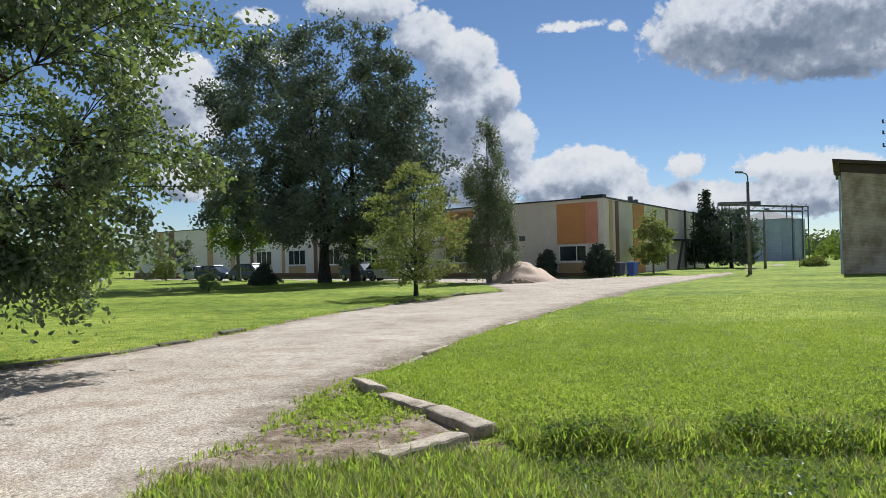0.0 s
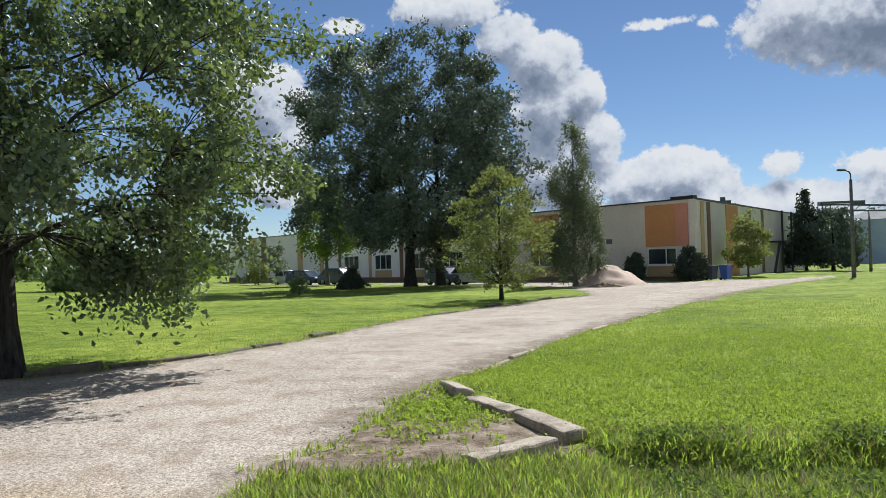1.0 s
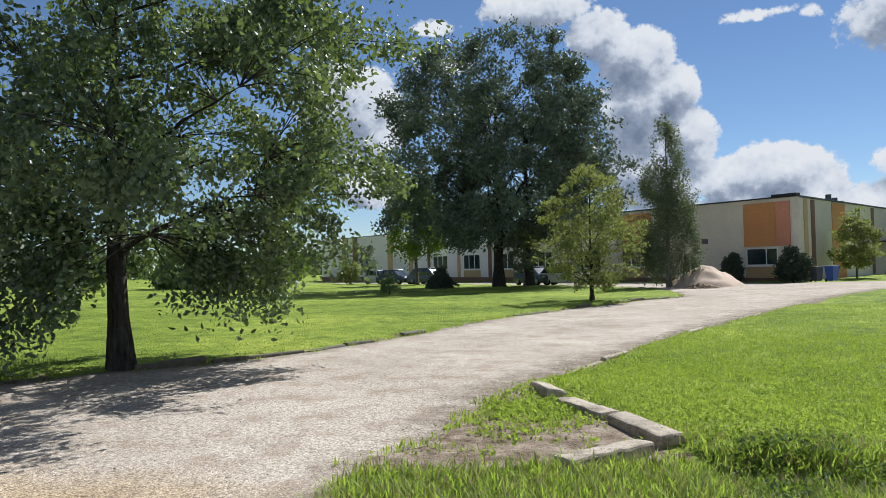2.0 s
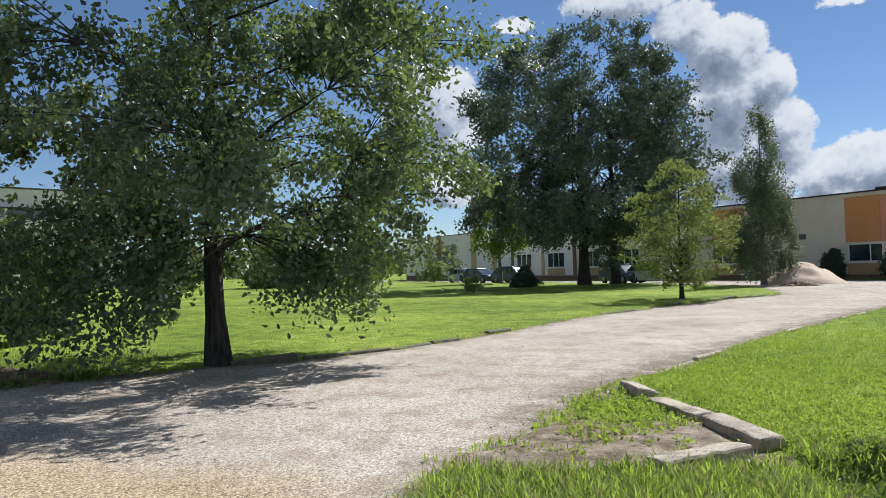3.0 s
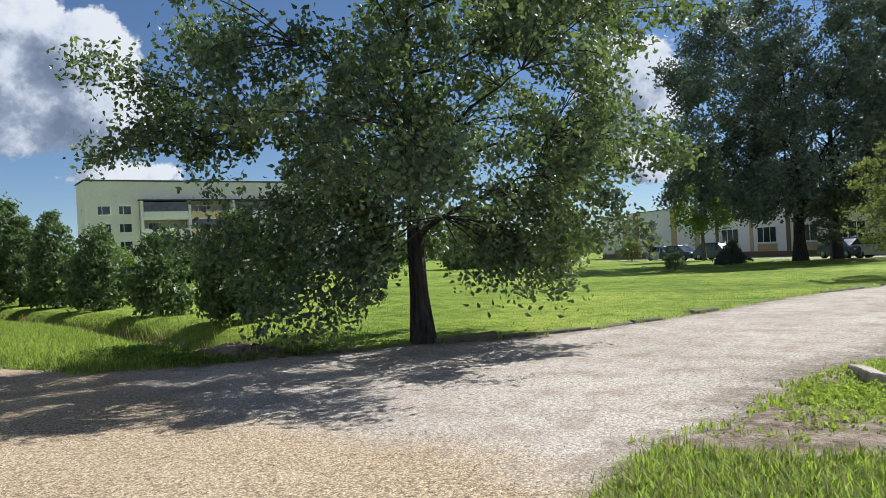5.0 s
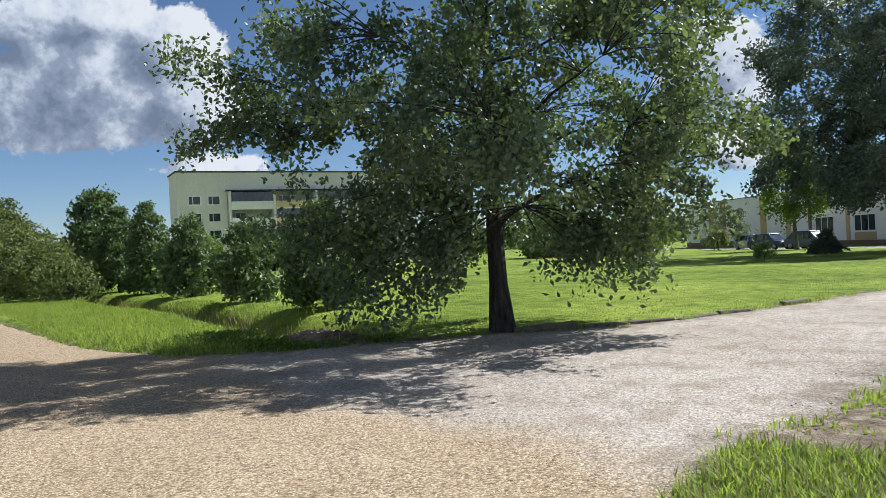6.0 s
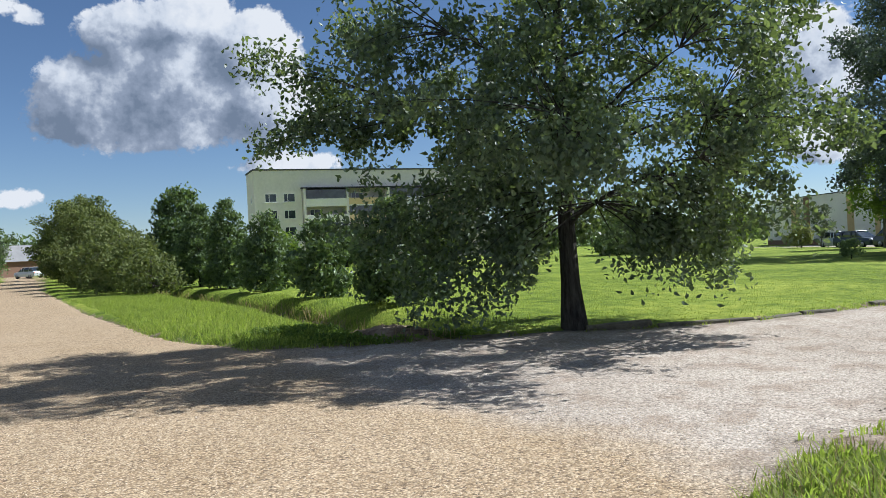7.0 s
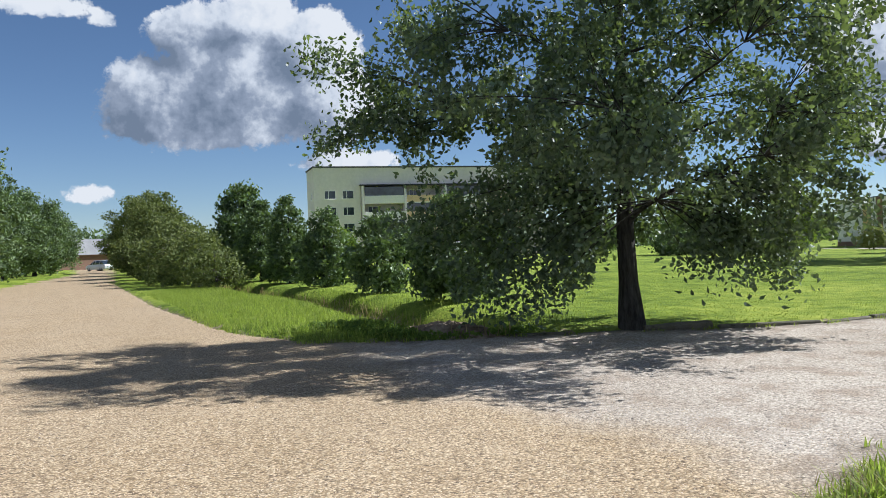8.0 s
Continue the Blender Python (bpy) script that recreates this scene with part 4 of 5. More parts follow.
tree("dark_maple", (26.0, 84.0), "dark round tree beside a spruce", "tree", [(0.4, 1.6), (2.0, 2.2), (3.6, 1.9), (5.4, 0.6)], 0.15, M_OAK_FAR, M_BARK, 110, 55, 0.5, 0.34, 22)
# bushes along the ditch
for x, y, h, r, seed in ((-15.6, 13.2, 3.1, 1.15, 31), (-21.4, 14.8, 2.95, 1.0, 32), (-27.8, 16.6, 3.6, 1.05, 33), (-33.1, 17.8, 4.3, 1.15, 34), (-38.8, 19.2, 4.6, 1.3, 35)):
    tree("lime_bush", (x, y), "dense dark-leaved young lime clothed to the ground", "shrub", [(0.1, r * 0.85), (h * 0.25, r), (h * 0.55, r * 0.85), (h * 0.8, r * 0.5), (h, r * 0.12)], 0.09, M_BUSH, M_BARK,
         int(150 * r * h / 4), 50, 0.2, 0.18, seed, fill=0.45, limbs_n=20, group="bushes along the ditch")
for x, y, h, r, seed in ((-33.6, 14.3, 2.1, 1.3, 41), (-36.8, 14.8, 2.9, 1.8, 42), (-41.0, 15.8, 3.6, 2.0, 47), (-46.0, 17.2, 4.3, 2.3, 43), (-53.0, 19.0, 5.4, 2.6, 44), (-62.0, 21.6, 7.0, 3.0, 45), (-74, 24.8, 8.0, 3.4, 46), (-92, 30.5, 8.4, 3.8, 48)):
    tree("willow_bush", (x, y), "large grey-green willow bush at the roadside", "shrub", [(0.15, r * 0.85), (h * 0.3, r), (h * 0.6, r * 0.85), (h * 0.85, r * 0.5), (h, r * 0.2)], 0.12, M_HEDGE, M_BARK_GREY,
         int(30 * r * h / 2), 46, 0.36, 0.20 + 0.03 * (x < -50), seed, fill=0.4, limbs_n=40, gap=0.2, lobes=0.4, group="willows at the roadside")
for x, y, h, r, seed in ((-49.0, 4.2, 13.6, 4.2, 51), (-57.0, 6.6, 9.6, 3.4, 52), (-66.0, 9.6, 9.6, 3.5, 53), (-77.0, 13.4, 9.4, 3.6, 54), (-90.0, 18.6, 9.2, 3.8, 55), (-108.0, 24.2, 9.2, 4.0, 56)):
    tree("roadside_tree", (x, y), "green leafy tree in a row along the road", "tree", [(0.4, r * 0.6), (h * 0.3, r), (h * 0.6, r * 0.95), (h, r * 0.2)], 0.2, M_BUSH, M_BARK, 260, 60, 0.5, 0.30, seed, limbs_n=25, gap=0.2, lobes=0.35, group="trees along the road")
for x, y, h, r, seed in ((-50.0, 23.6, 6.4, 2.2, 61), (-62, 38, 4.0, 2.4, 62), (-66, 50, 4.2, 2.6, 63), (-60, 58, 4.4, 3.0, 64), (-47, 76, 8.0, 3.0, 65), (-41, 88, 8.0, 3.0, 66), (-56, 70, 6.0, 3.0, 67), (-38, 79, 3.0, 2.2, 68), (-44, 69, 3.0, 2.4, 69), (-70, 44, 4.0, 2.4, 70)):
    tree("park_tree", (x, y), "leafy green tree at the edge of the lawn", "tree", [(0.3, r * 0.6), (h * 0.3, r), (h * 0.65, r * 0.85), (h, r * 0.2)], 0.2, M_BUSH if seed % 2 else M_GREEN, M_BARK, 150, 55, 0.5, 0.32, seed, lobes=0.35, group="trees round the lawn")

# far woods
rng = np.random.default_rng(77)
pts = []
for k in range(1000):
    az = radians(rng.uniform(-95, 50))
    d = rng.uniform(235, 330)
    h = rng.uniform(5, 10) + 2 * math.sin(az * 23)
    base = np.array([d * math.sin(az), d * math.cos(az), float(fall(d * math.cos(az)))])
    q = rng.normal(size=(90, 3)) * np.array([2.2, 2.2, 0]) + np.column_stack([np.zeros((90, 2)), h * rng.uniform(-0.05, 1, 90)])
    pts.append(base + q)
alone("far_wood", leaf_mesh("far_wood", np.concatenate(pts), 1.5, M_BUSH, rng), M_BUSH, (0, 0, 0), "distant belt of mixed green woodland", "woodland", kind="stuff")
tree("field_bush", (67.5, 129.0), "broad pale green bush before the wood", "shrub", [(0.2, 3.4), (1.6, 4.2), (3.0, 2.8), (4.0, 0.8)], 0.08, M_GREEN, M_BARK, 80, 45, 0.4, 0.3, 71)
tree("field_bush", (36.2, 73.0), "low grey-green bush in rough grass", "shrub", [(0.1, 1.0), (0.5, 1.3), (1.0, 0.4)], 0.04, M_HEDGE, M_BARK, 50, 40, 0.25, 0.2, 72)

# ---- kerbs ----
def kerb(at, to, label, m, top=0.13, wide=0.22, tilt=0.0, seed=1, group="kerb stones"):
    """A worn concrete kerb stone with chipped, rounded edges."""
    rng = np.random.default_rng(seed)
    a, b = Vector(at), Vector(to)
    L = (b - a).length
    w, r = wide / 2, 0.028
    out = [(-w, -0.34), (-w, -0.12), (-w, -r), (-w + r * 0.3, -r * 0.3), (-w + r, 0), (0, 0.004), (w - r, 0), (w - r * 0.3, -r * 0.3), (w, -r), (w, -0.12), (w, -0.34)]
    n = len(out)
    ys = [0.0, 0.012, 0.04] + [L * k / 9 for k in range(1, 9)] + [L - 0.04, L - 0.012, L]
    vs = []
    for k, y in enumerate(ys):
        s = 0.93 if k in (0, len(ys) - 1) else 0.985 if k in (1, len(ys) - 2) else 1.0
        chip = max(0.0, noise.noise(Vector((y * 5.0, seed * 3.7, 0)))) * 0.03
        for i, (x, z) in enumerate(out):
            p = Vector((x * s, y, z - (1 - s) * 0.3 - (chip if i in (2, 3, 4) else 0)))
            p += noise.noise_vector(p * 4 + Vector((seed * 7.3, 0, 0))) * 0.004 + noise.noise_vector(p * 17 + Vector((0, seed * 3.1, 0))) * 0.004
            vs.append(p)
    quads = np.array([[k * n + i, k * n + i + 1, (k + 1) * n + i + 1, (k + 1) * n + i] for k in range(len(ys) - 1) for i in range(n - 1)])
    caps = np.array([list(range(n))[::-1], list(range((len(ys) - 1) * n, len(ys) * n))])
    z = float(fall(at[1])) + top
    ang = math.degrees(math.atan2(b.y - a.y, b.x - a.x)) - 90
    return alone("kerb_stone", np_mesh("kerb_stone", vs, [quads, caps], m), m, (a.x, a.y, z), label, "kerb stone", group, turn=(rng.uniform(-2, 2), tilt, ang))


kerb((0.30, 6.38), (-0.16, 7.27), "worn grey concrete kerb stone at the lawn's corner", M_KERB, 0.15, 0.23, -3, 1)
kerb((-0.20, 7.34), (-0.70, 8.19), "worn grey concrete kerb stone beside weeds", M_KERB, 0.14, 0.23, 3, 2)
kerb((-0.80, 8.42), (-1.07, 9.15), "tilted broken stub of a concrete kerb", M_KERB, 0.16, 0.24, 14, 3)
kerb((0.06, 6.25), (-0.56, 5.48), "worn concrete kerb stone sunk into long grass", M_KERB, 0.13, 0.22, 4, 4)


def kerb_line(line, m, label, top, seed, wide=0.16, gaps=0.25, group="kerb stones along the road"):
    rng = np.random.default_rng(seed)
    for (ax, ay), (bx, by) in zip(line, line[1:]):
        L = math.hypot(bx - ax, by - ay)
        n = max(1, int(L))
        for k in range(n):
            if rng.uniform() < gaps:
                continue
            u, w = (k + 0.03) / n, (k + 0.95) / n
            o = rng.normal(size=2) * 0.03
            kerb((ax + (bx - ax) * u + o[0], ay + (by - ay) * u + o[1]), (ax + (bx - ax) * w + o[0], ay + (by - ay) * w - o[1]), label, m, top + rng.uniform(-0.05, 0.05), wide, rng.uniform(-9, 9), seed * 100 + k + int(ay * 10), group)


kerb_line([(-9.4, 8.9), (-8.6, 9.75), (-7.0, 11.6), (-5.9, 13.2)], M_KERB_OLD, "mossy old kerb stone under the oak", 0.05, 5, 0.16, 0.35)
kerb_line([(-5.9, 13.2), (-4.9, 16.2), (-3.2, 22.3), (-0.2, 29.5), (2.6, 34.3)], M_KERB_OLD, "weathered low kerb stone at the lawn's edge", 0.05, 6, 0.15, 0.25)
kerb_line([(-0.8, 10.9), (0.85, 15.1), (3.65, 21.7)], M_KERB, "pale kerb stone level with the turf", 0.045, 7, 0.10, 0.35)


# ---- heaps ----
def heap(name, at, rx, ry, h, m, label, category, seed, rough=0.12):
    n, k = 40, 16
    rng = np.random.default_rng(seed)
    vs = [(0, 0, h)]
    for i in range(1, k + 1):
        for j in range(n):
            u, t = i / k, 2 * math.pi * j / n
            e = 1 + 0.18 * noise.noise(Vector((math.cos(t) * 1.5, math.sin(t) * 1.5, seed)))
            z = h * (1 - u ** 1.45) * (1 + rough * noise.noise(Vector((math.cos(t) * u * 4, math.sin(t) * u * 4, seed + 3)))) + rough * 0.3 * noise.noise(Vector((math.cos(t) * u * 11, math.sin(t) * u * 11, seed + 8))) - 0.06 * (i == k)
            vs.append((rx * u * e * math.cos(t), ry * u * e * math.sin(t), z))
    tri = np.array([[0, 1 + j, 1 + (j + 1) % n] for j in range(n)])
    quad = np.array([[1 + (i - 1) * n + j, 1 + i * n + j, 1 + i * n + (j + 1) % n, 1 + (i - 1) * n + (j + 1) % n] for i in range(1, k) for j in range(n)])
    return alone(name, np_mesh(name, vs, [tri, quad], m, True), m, (at[0], at[1], float(fall(at[1])) - 0.02), label, category)


heap("sand_mound", (5.2, 49.3), 2.5, 2.2, 1.3, M_SAND, "pinkish heap of sandy gravel in the yard", "gravel heap", 3, 0.17)
heap("soil_debris", (4.6, 45.6), 1.1, 0.5, 0.28, M_SOIL, "low dark ridge of broken soil", "debris", 9, 0.5)
heap("spoil_mound", (-10.6, 8.75), 1.3, 0.7, 0.22, M_SOIL, "brown heap of soil and stones at the ditch end", "rubble", 12, 0.22)


# ---- lamps, bins, cars ----
def street_lamp(at, h, arm, turn, label):
    ob = thing("street_lamp", (at[0], at[1], float(fall(at[1]))), label, "street lamp", turn=turn)
    bar("pole", (0, 0, -0.3), (0, 0, h - 0.6), 0.14, M_POLE, ob, "grey concrete pole", 10, 0.095)
    v, f = tube([(0, 0, h - 0.7), (0, 0, h - 0.25), (-0.12, 0, h - 0.08), (-arm * 0.6, 0, h)], [0.045, 0.045, 0.045, 0.04], 8)
    part("arm", np_mesh("arm", v, f, M_GREYP, True), M_GREYP, ob)
    bm = box(-arm - 0.25, -arm * 0.55, -0.11, 0.11, h - 0.05, h + 0.09, 0.04)
    part("lamp_head", bm, M_GREYP, ob)
    return ob


street_lamp((21.0, 51.3), 7.0, 0.75, 20, "tall concrete street lamp with one short arm")
street_lamp((30.6, 71.2), 5.5, 0.6, 20, "street lamp standing by the rough grass")
mk = thing("marker_post", (34.5, 72.5, float(fall(72.5))), "short wooden post in rough grass", "post")
bar("post", (0, 0, -0.2), (0, 0, 0.9), 0.06, M_BROWN, mk)


def bin_(at, m, label, turn):
    ob = thing("wheelie_bin", (at[0], at[1], float(fall(at[1]))), label, "bin", "bins by the wall", turn=turn)
    bm = bmesh.new()
    lo, hi = [bm.verts.new((x * 0.23, y * 0.25, 0.07)) for x, y in ((-1, -1), (1, -1), (1, 1), (-1, 1))], [bm.verts.new((x * 0.3, y * 0.33, 0.98)) for x, y in ((-1, -1), (1, -1), (1, 1), (-1, 1))]
    bm.faces.new(lo[::-1]), bm.faces.new(hi)
    for i in range(4):
        bm.faces.new((lo[i], lo[(i + 1) % 4], hi[(i + 1) % 4], hi[i]))
    part("body", bm, m, ob)
    part("lid", box(-0.33, 0.33, -0.37, 0.36, 0.985, 1.07, 0.03), m, ob)
    for x in (-0.22, 0.22):
        bar("wheel", (x - 0.03, 0.27, 0.1), (x + 0.03, 0.27, 0.1), 0.1, M_TYRE, ob)


bin_((13.9, 54.9), M_BLUE, "blue plastic wheelie bin with a closed lid", 40)
bin_((13.0, 55.2), M_GREYP, "dark grey plastic wheelie bin with a closed lid", 35)


def car(at, turn, paint, label, tall=1.48, long=4.4):
    """A parked car: body, glasshouse, windows, wheels with rims, lamps."""
    ob = thing("parked_car", (at[0], at[1], float(fall(at[1]))), label, "car", "parked cars", turn=turn)
    h, w = long / 2, 0.88

    def loft(rows, wide):
        bm = bmesh.new()
        rings = []
        for x, z0, z1, k in rows:
            rings.append([bm.verts.new((x, y * wide * k, z)) for y, z in ((-0.97, z0), (-1, (z0 + z1) / 2), (-0.92, z1 - 0.03), (-0.75, z1), (0.75, z1), (0.92, z1 - 0.03), (1, (z0 + z1) / 2), (0.97, z0))])
        for a, b in zip(rings, rings[1:]):
            for i in range(8):
                bm.faces.new((a[i], a[(i + 1) % 8], b[(i + 1) % 8], b[i]))
        bm.faces.new(rings[0]), bm.faces.new(rings[-1][::-1])
        return bm
    part("body", loft([(-h, 0.35, 0.7, 0.86), (-h + 0.12, 0.24, 0.84, 0.95), (-h + 0.9, 0.22, 0.93, 1), (0.2, 0.22, 0.97, 1), (h - 0.5, 0.22, 0.98, 1), (h - 0.1, 0.26, 0.95, 0.95), (h, 0.36, 0.75, 0.88)], w), paint, ob)
    part("glasshouse", loft([(-h + 0.95, 0.9, 0.95, 0.9), (-h + 1.65, 0.9, tall - 0.1, 0.80), (-h + 2.2, 0.9, tall - 0.02, 0.80), (h - 0.9, 0.9, tall - 0.05, 0.80), (h - 0.25, 0.9, 0.99, 0.86)], w), M_GLASS, ob, "dark tinted windows")
    part("roof", box(-h + 1.7, h - 0.95, -0.64, 0.64, tall - 0.035, tall + 0.02, 0.02), paint, ob)
    for x in (-h + 1.75, 0.05, h - 1.1):
        for s in (-1, 1):
            v, f = tube([(x - 0.06, s * 0.87 * 0.93, 0.92), (x, s * 0.8 * w, tall - 0.05)], [0.035, 0.035], 6)
            part("pillar", np_mesh("pillar", v, f, paint), paint, ob)
    for x in (-h + 0.82, h - 0.85):
        for s in (-1, 1):
            wh = bar("wheel", (x, s * 0.66, 0.32), (x, s * 0.87, 0.32), 0.32, M_TYRE, ob, "", 18)
            bar("rim", (x, s * 0.871, 0.32), (x, s * 0.885, 0.32), 0.21, M_RIM, wh, "", 12)
    for s in (-1, 1):
        part("headlight", box(-h + 0.02, -h + 0.16, s * 0.6 - 0.16, s * 0.6 + 0.16, 0.62, 0.76, 0.02), M_WHITE, ob)
        part("tail_light", box(h - 0.13, h - 0.02, s * 0.64 - 0.12, s * 0.64 + 0.12, 0.7, 0.86, 0.02), M_LENS, ob)
    return ob


car((-22.6, 75.2), 150, M_CARBLUE, "dark blue estate car parked before the factory", 1.5)
car((-18.4, 72.6), 150, M_CARGREY, "dark grey car parked before the factory", 1.62, 4.6)
car((-25.4, 78.8), 140, M_CARWHITE, "silver car parked before the factory", 1.5)
car((-3.9, 60.0), 160, M_CARWHITE, "silver people carrier parked behind the oaks", 1.75, 4.6)
car((-6.6, 61.5), 130, M_CARBLUE, "dark car parked behind the oaks", 1.5)
car((-118, 33.2), 20, M_CARWHITE, "white car standing at the road's far end", 1.55)


# ---- grass, weeds and loose stones ----
def blades(name, pts, height, width, material, rng, label, lean=0.45):
    """Bent, tapered blades of grass."""
    n = len(pts)
    az, h = rng.uniform(0, 2 * np.pi, n), height * rng.uniform(0.5, 1.35, n)
    d = np.column_stack([np.cos(az), np.sin(az)])
    s = np.column_stack([-np.sin(az), np.cos(az)]) * (width * rng.uniform(0.6, 1.3, n))[:, None]
    b = (lean * rng.uniform(0.1, 1.4, n) * h)[:, None] * d
    z = pts[:, 2]
    mid = pts[:, :2] + b * 0.35
    v = np.stack([np.column_stack([pts[:, :2] - s, z - 0.02]), np.column_stack([pts[:, :2] + s, z - 0.02]), np.column_stack([mid + s * 0.8, z + h * 0.55]), np.column_stack([mid - s * 0.8, z + h * 0.55]), np.column_stack([pts[:, :2] + b, z + h * 0.95])], 1).reshape(-1, 3)
    k = np.arange(n)[:, None] * 5
    me = np_mesh(name, v, [k + np.array([[0, 1, 2, 3]]), k + np.array([[3, 2, 4]])], material)
    return alone(name, me, material, (0, 0, 0), label, "grass", kind="stuff")


def on_turf(n, x0, x1, y0, y1, rng, edge=0.08, near=None):
    p = np.column_stack([rng.uniform(x0, x1, n), rng.uniform(y0, y1, n)])
    if near:
        p = p[rng.uniform(size=n) < np.minimum(1, (near / np.hypot(p[:, 0], p[:, 1])) ** 1.6)]
    p = p[road_side(p[:, 0], p[:, 1]) > edge + 0.1 * rng.uniform(-1, 1, len(p))]
    return np.column_stack([p, ground_z(p[:, 0], p[:, 1])])


rng = np.random.default_rng(5)
weed_patch = lambda p: ~((p[:, 0] < 0.35 - 0.55 * (p[:, 1] - 6.4)) & (p[:, 1] > 5.75 + 0.25 * p[:, 0]) & (p[:, 1] < 10.5))
p = on_turf(260000, -2, 20, 5.2, 26, rng, near=8.5)
p = p[weed_patch(p)]
blades("lawn_grass", p, 0.042, 0.006, M_GRASS, rng, "short sunlit lawn grass beside the road")
p = on_turf(110000, -22, 8, 10, 34, rng, near=12)
blades("lawn_grass", p, 0.024, 0.008, M_GRASS, rng, "short sunlit lawn grass beyond the road")
p = on_turf(105000, -2.6, 6.5, -2.0, 6.3, rng, -0.05)
p = p[rng.uniform(size=len(p)) < np.clip((p[:, 1] + 2.0) / 5.5, 0, 1) ** 1.5]
p = p[weed_patch(p)]
blades("verge_grass", p, 0.13, 0.0075, M_GRASS_LONG, rng, "long bright green grass on the verge", 0.85)
p = on_turf(80000, -34, -9.5, 5.5, 15, rng)
p = p[segments_far(p[:, 0], p[:, 1], DITCH, False) < 4.6]
p = p[(p[:, 1] < 8.5 + 0.42 * (-8.5 - p[:, 0])) & (segments_far(p[:, 0], p[:, 1], DITCH, False) > 0.75)]
blades("bank_grass", p, 0.10, 0.008, M_GRASS_LONG, rng, "tall rough grass on the bank of the ditch", 0.9)
p = on_turf(26000, -45, -9, 7, 20, rng)
p = p[segments_far(p[:, 0], p[:, 1], DITCH, False) < 0.75]
blades("ditch_grass", p, 0.26, 0.010, M_STRAW, rng, "straw-coloured weeds in the ditch", 0.5)

# weeds in the bare corner, and coarse clover-like leaves in the lawn
def weeds(name, p, size, material, rng, label, per=7, spread=0.05):
    q = np.repeat(p, per, 0) + rng.normal(size=(len(p) * per, 3)) * np.array([spread, spread, spread * 0.35]) + np.array([0, 0, size * 0.5])
    return alone(name, leaf_mesh(name, q, size, material, rng, up=-0.4), material, (0, 0, 0), label, "weeds", kind="stuff")


p = on_turf(3600, -2.3, 0.3, 5.7, 10.4, rng, -0.05)
p = p[~weed_patch(p)]
p = p[rng.uniform(size=len(p)) < 0.05 + 0.95 * np.exp(-(((p[:, 0] + 0.95) / 0.5) ** 2 + ((p[:, 1] - 7.9) / 0.9) ** 2))]
weeds("corner_weeds", p, 0.045, M_GRASS_LONG, rng, "low green weeds in the bare corner by the kerb")
blades("corner_grass", np.repeat(p, 3, 0) + rng.normal(size=(len(p) * 3, 3)) * np.array([0.04, 0.04, 0]), 0.06, 0.005, M_GRASS_LONG, rng, "short tufts of grass in the bare corner")
p = on_turf(30000, -1, 12, 5.0, 16, rng, near=7)
p = p[weed_patch(p)]
weeds("clover", p, 0.035, M_GRASS, rng, "clover leaves among the lawn grass", 6, 0.06)
p = on_turf(5200, 0.7, 6.5, 4.2, 6.5, rng)
p = p[waves(p[:, 0], p[:, 1], 41, 1.5) + rng.normal(size=len(p)) * 0.3 > 0.25]
p[:, 2] += rng.uniform(0, 0.12, len(p))
weeds("dock_leaves", p[::3], 0.05, M_BUSH, rng, "dark broad weed leaves in the hollow behind the kerb", 6, 0.05)
weeds("nettles", p, 0.045, M_GREEN, rng, "leafy green weeds in the hollow behind the kerb", 7, 0.06)
p = on_turf(1500, -13.5, -9.2, 7.4, 9.6, rng)
weeds("burdock", p, 0.09, M_GREEN, rng, "leafy weeds at the ditch end", 6, 0.09)


def stones(name, n, x0, x1, y0, y1, size, material, rng, label, near=6.0, band=None):
    """Loose gravel: small faceted stones lying on the road."""
    p = np.column_stack([rng.uniform(x0, x1, n), rng.uniform(y0, y1, n)])
    p = p[rng.uniform(size=n) < np.minimum(1, (near / np.hypot(p[:, 0], p[:, 1])) ** 1.5)]
    s = road_side(p[:, 0], p[:, 1])
    p = p[(s > band[0]) & (s < band[1]) & (waves(p[:, 0], p[:, 1], 51, 1.9) > -0.1)] if band else p[s < 0.3]
    z = fall(p[:, 1]) + 0.012 * waves(p[:, 0], p[:, 1], 11, 3.0) + 0.02 * waves(p[:, 0], p[:, 1], 12, 9.0)
    k = len(p)
    s = size * rng.uniform(0.5, 1.0, k) ** 2 * 1.6
    o = np.array([(1, 0, -0.25), (0.1, 1, -0.25), (-1, 0, -0.25), (0, -1, -0.25), (0.1, 0.1, 0.38)], float)
    v = o[None] * s[:, None, None] * rng.uniform(0.6, 1.2, (k, 5, 1))
    a = rng.uniform(0, 6.28, k)
    v = np.stack([v[..., 0] * np.cos(a)[:, None] - v[..., 1] * np.sin(a)[:, None], v[..., 0] * np.sin(a)[:, None] + v[..., 1] * np.cos(a)[:, None], v[..., 2]], -1)
    v += np.column_stack([p, z - s * 0.1])[:, None]
    t = np.array([[0, 1, 4], [1, 2, 4], [2, 3, 4], [3, 0, 4]])
    f = (np.arange(k)[:, None, None] * 5 + t[None]).reshape(-1, 3)
    return alone(name, np_mesh(name, v.reshape(-1, 3), f, material), material, (0, 0, 0), label, "gravel", kind="stuff")


def pebble_mat(name, *cols):
    a = Mat(name)
    r = a.node("NewGeometry").outputs["Random Per Island"]
    a.color(a.ramp(r, *[(i / (len(cols) - 1), c) for i, c in enumerate(cols)]), 0.85, 0, 0.3)
    return a.m


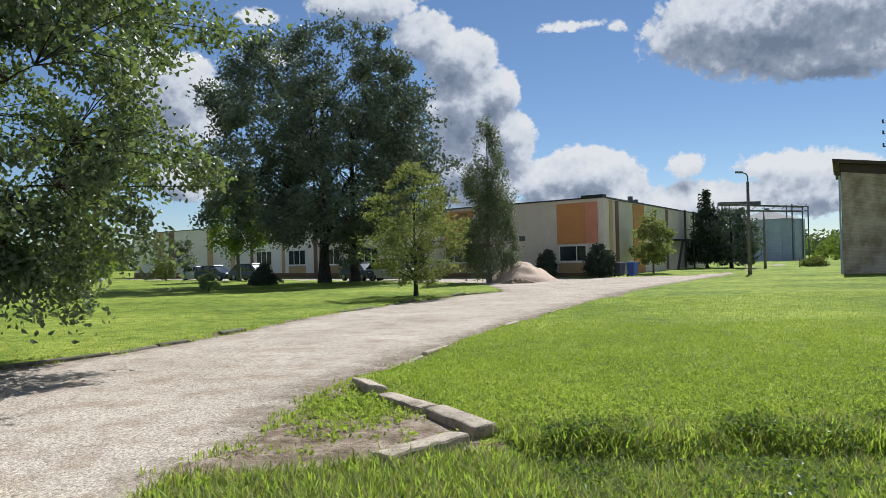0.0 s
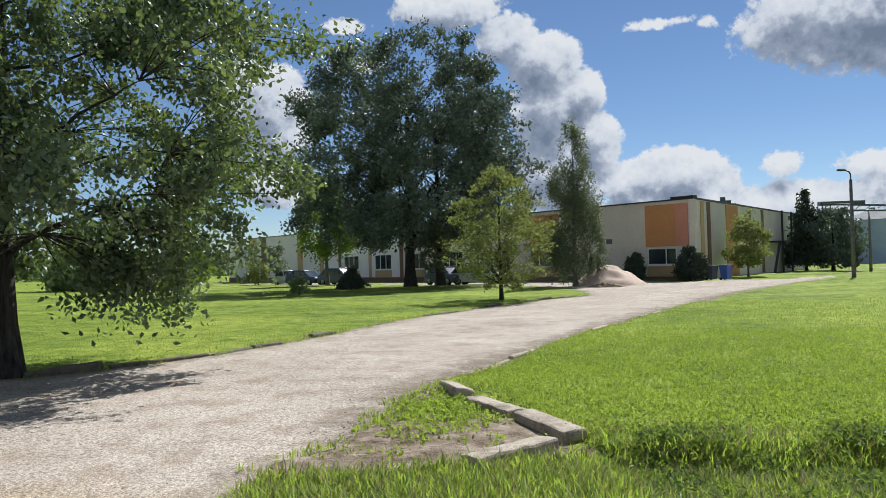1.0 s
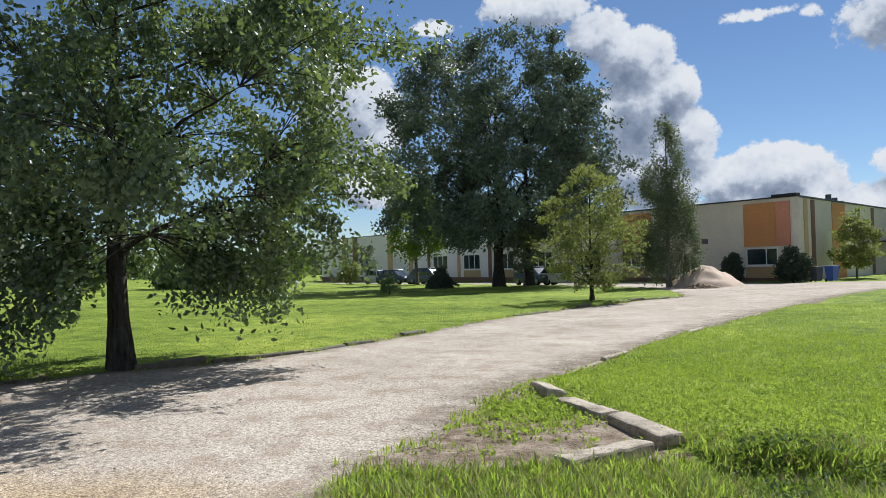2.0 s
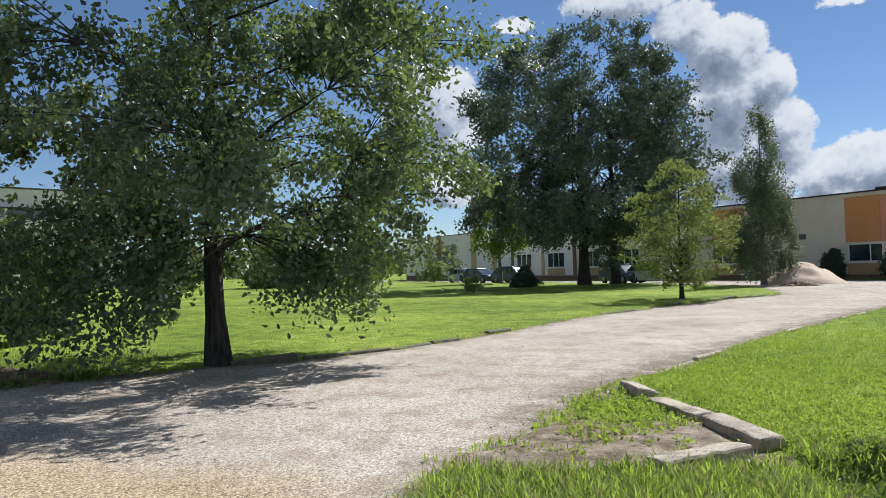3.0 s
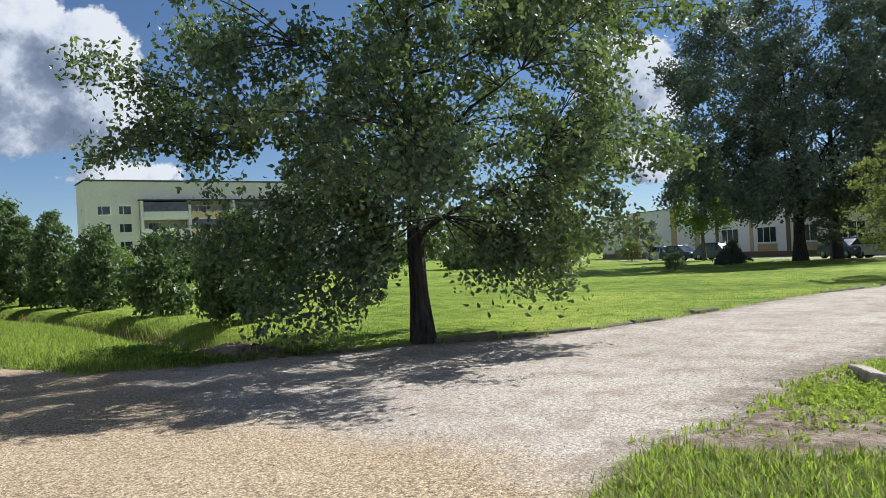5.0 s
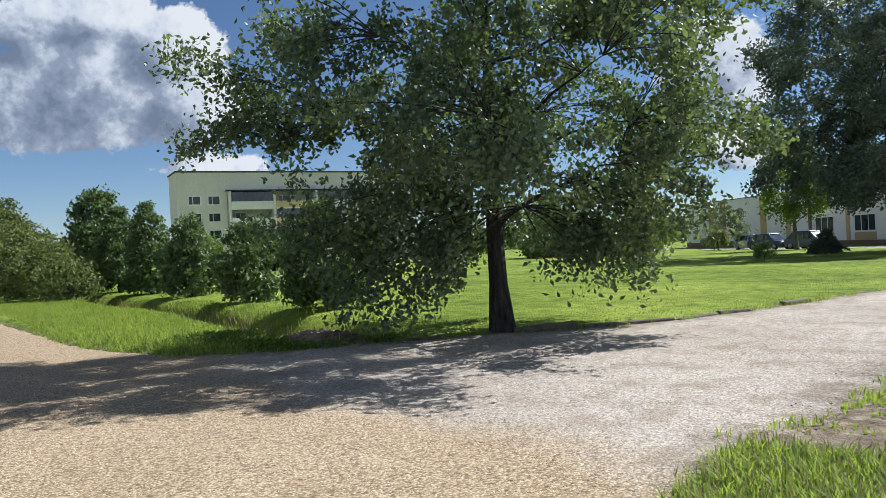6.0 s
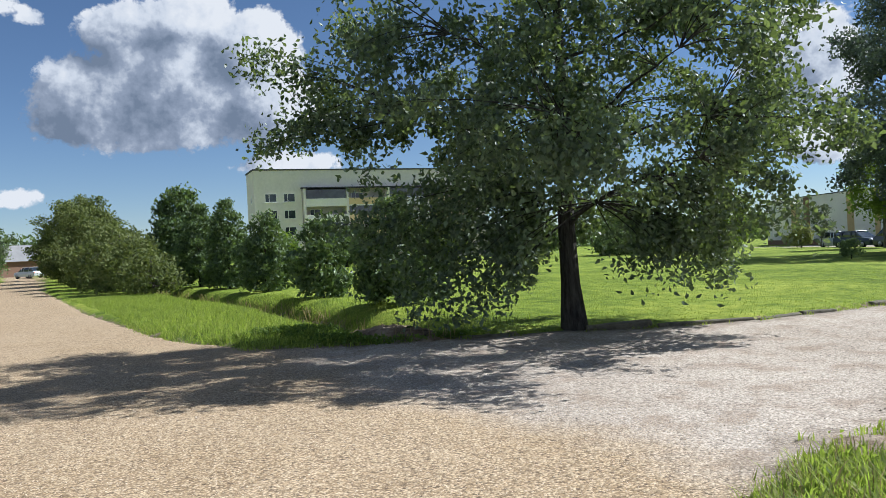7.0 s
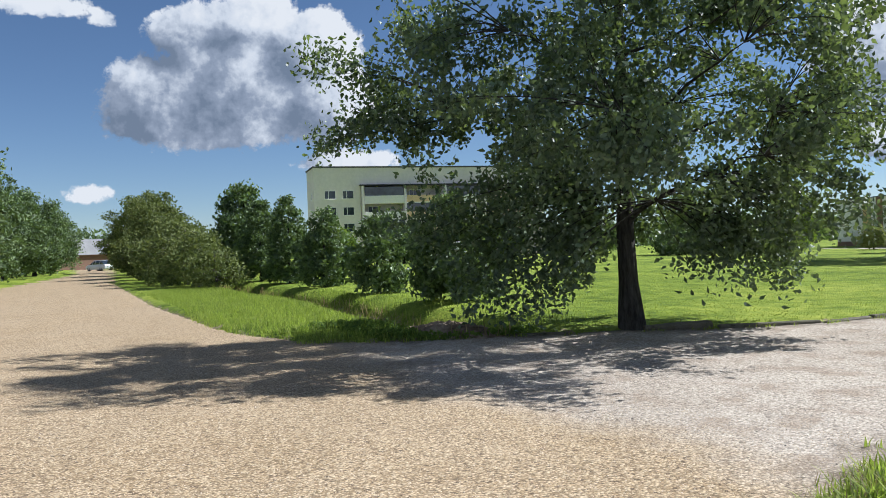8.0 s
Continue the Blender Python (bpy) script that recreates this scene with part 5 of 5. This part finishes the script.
M_CHIPS = pebble_mat("golden_chippings", (0.22, 0.16, 0.10), (0.52, 0.40, 0.26), (0.64, 0.52, 0.36), (0.76, 0.67, 0.54))
M_PEBBLE = pebble_mat("grey_pebbles", (0.20, 0.175, 0.15), (0.42, 0.37, 0.32), (0.55, 0.50, 0.44), (0.66, 0.62, 0.56))
M_DARKSTONE = pebble_mat("dark_stones", (0.05, 0.045, 0.04), (0.12, 0.105, 0.09), (0.24, 0.21, 0.18), (0.4, 0.36, 0.31))
stones("chippings", 70000, -13, -2.0, 1.0, 6.0, 0.010, M_CHIPS, rng, "loose golden stone chippings on the road", 7)
stones("pebbles", 60000, -10, 3, 5, 22, 0.011, M_PEBBLE, rng, "loose grey pebbles on the gravel road", 8)
stones("dark_stones", 6500, -8.5, 0.6, 5.0, 15, 0.014, M_DARKSTONE, rng, "scattered dark stones pressed into the gravel", 9)
stones("edge_stones", 1500, -3.2, 0.5, 5.0, 12, 0.012, M_PEBBLE, rng, "coarser stones along the road's edge", 9)

p = np.column_stack([rng.uniform(-12, 12, 260000), rng.uniform(5.5, 36, 260000)])
s = road_side(p[:, 0], p[:, 1])
p = p[(s > -0.12) & (s < 0.22) & (waves(p[:, 0], p[:, 1], 31, 1.7) > -0.15)]
p = p[(segments_far(p[:, 0], p[:, 1], ROAD[3:9], False) > 0.3) | (rng.uniform(size=len(p)) < 0.12)]
p = np.column_stack([p, np.maximum(ground_z(p[:, 0], p[:, 1]), fall(p[:, 1]) - 0.01)])
blades("edge_grass", p, 0.075, 0.007, M_GRASS_LONG, rng, "ragged tufts of grass along the road's edge", 0.7)

p = on_turf(9000, -2.6, 6.5, 2.6, 6.6, rng, -0.05)
p = p[weed_patch(p)]
blades("dry_stalks", p, 0.15, 0.004, M_STRAW, rng, "dry yellow stalks among the verge grass", 0.9)

p = on_turf(5200, -32, -9.5, 5.8, 14, rng)
p = p[segments_far(p[:, 0], p[:, 1], DITCH, False) < 2.6]
blades("bank_weeds", p, 0.17, 0.008, M_GRASS, rng, "tall pale weeds along the ditch bank", 0.4)

M_CLOD = pebble_mat("earth_clods", (0.07, 0.052, 0.036), (0.16, 0.12, 0.085), (0.27, 0.215, 0.16), (0.38, 0.32, 0.25))
stones("earth_clods", 80000, -3, 14, 7, 40, 0.026, M_CLOD, rng, "brown clods of earth along the road's edge", 30, (-0.55, 0.12))
stones("verge_clods", 16000, -11, 4, 8, 34, 0.022, M_CLOD, rng, "brown earth and stones along the lawn's edge", 30, (-0.3, 0.1))
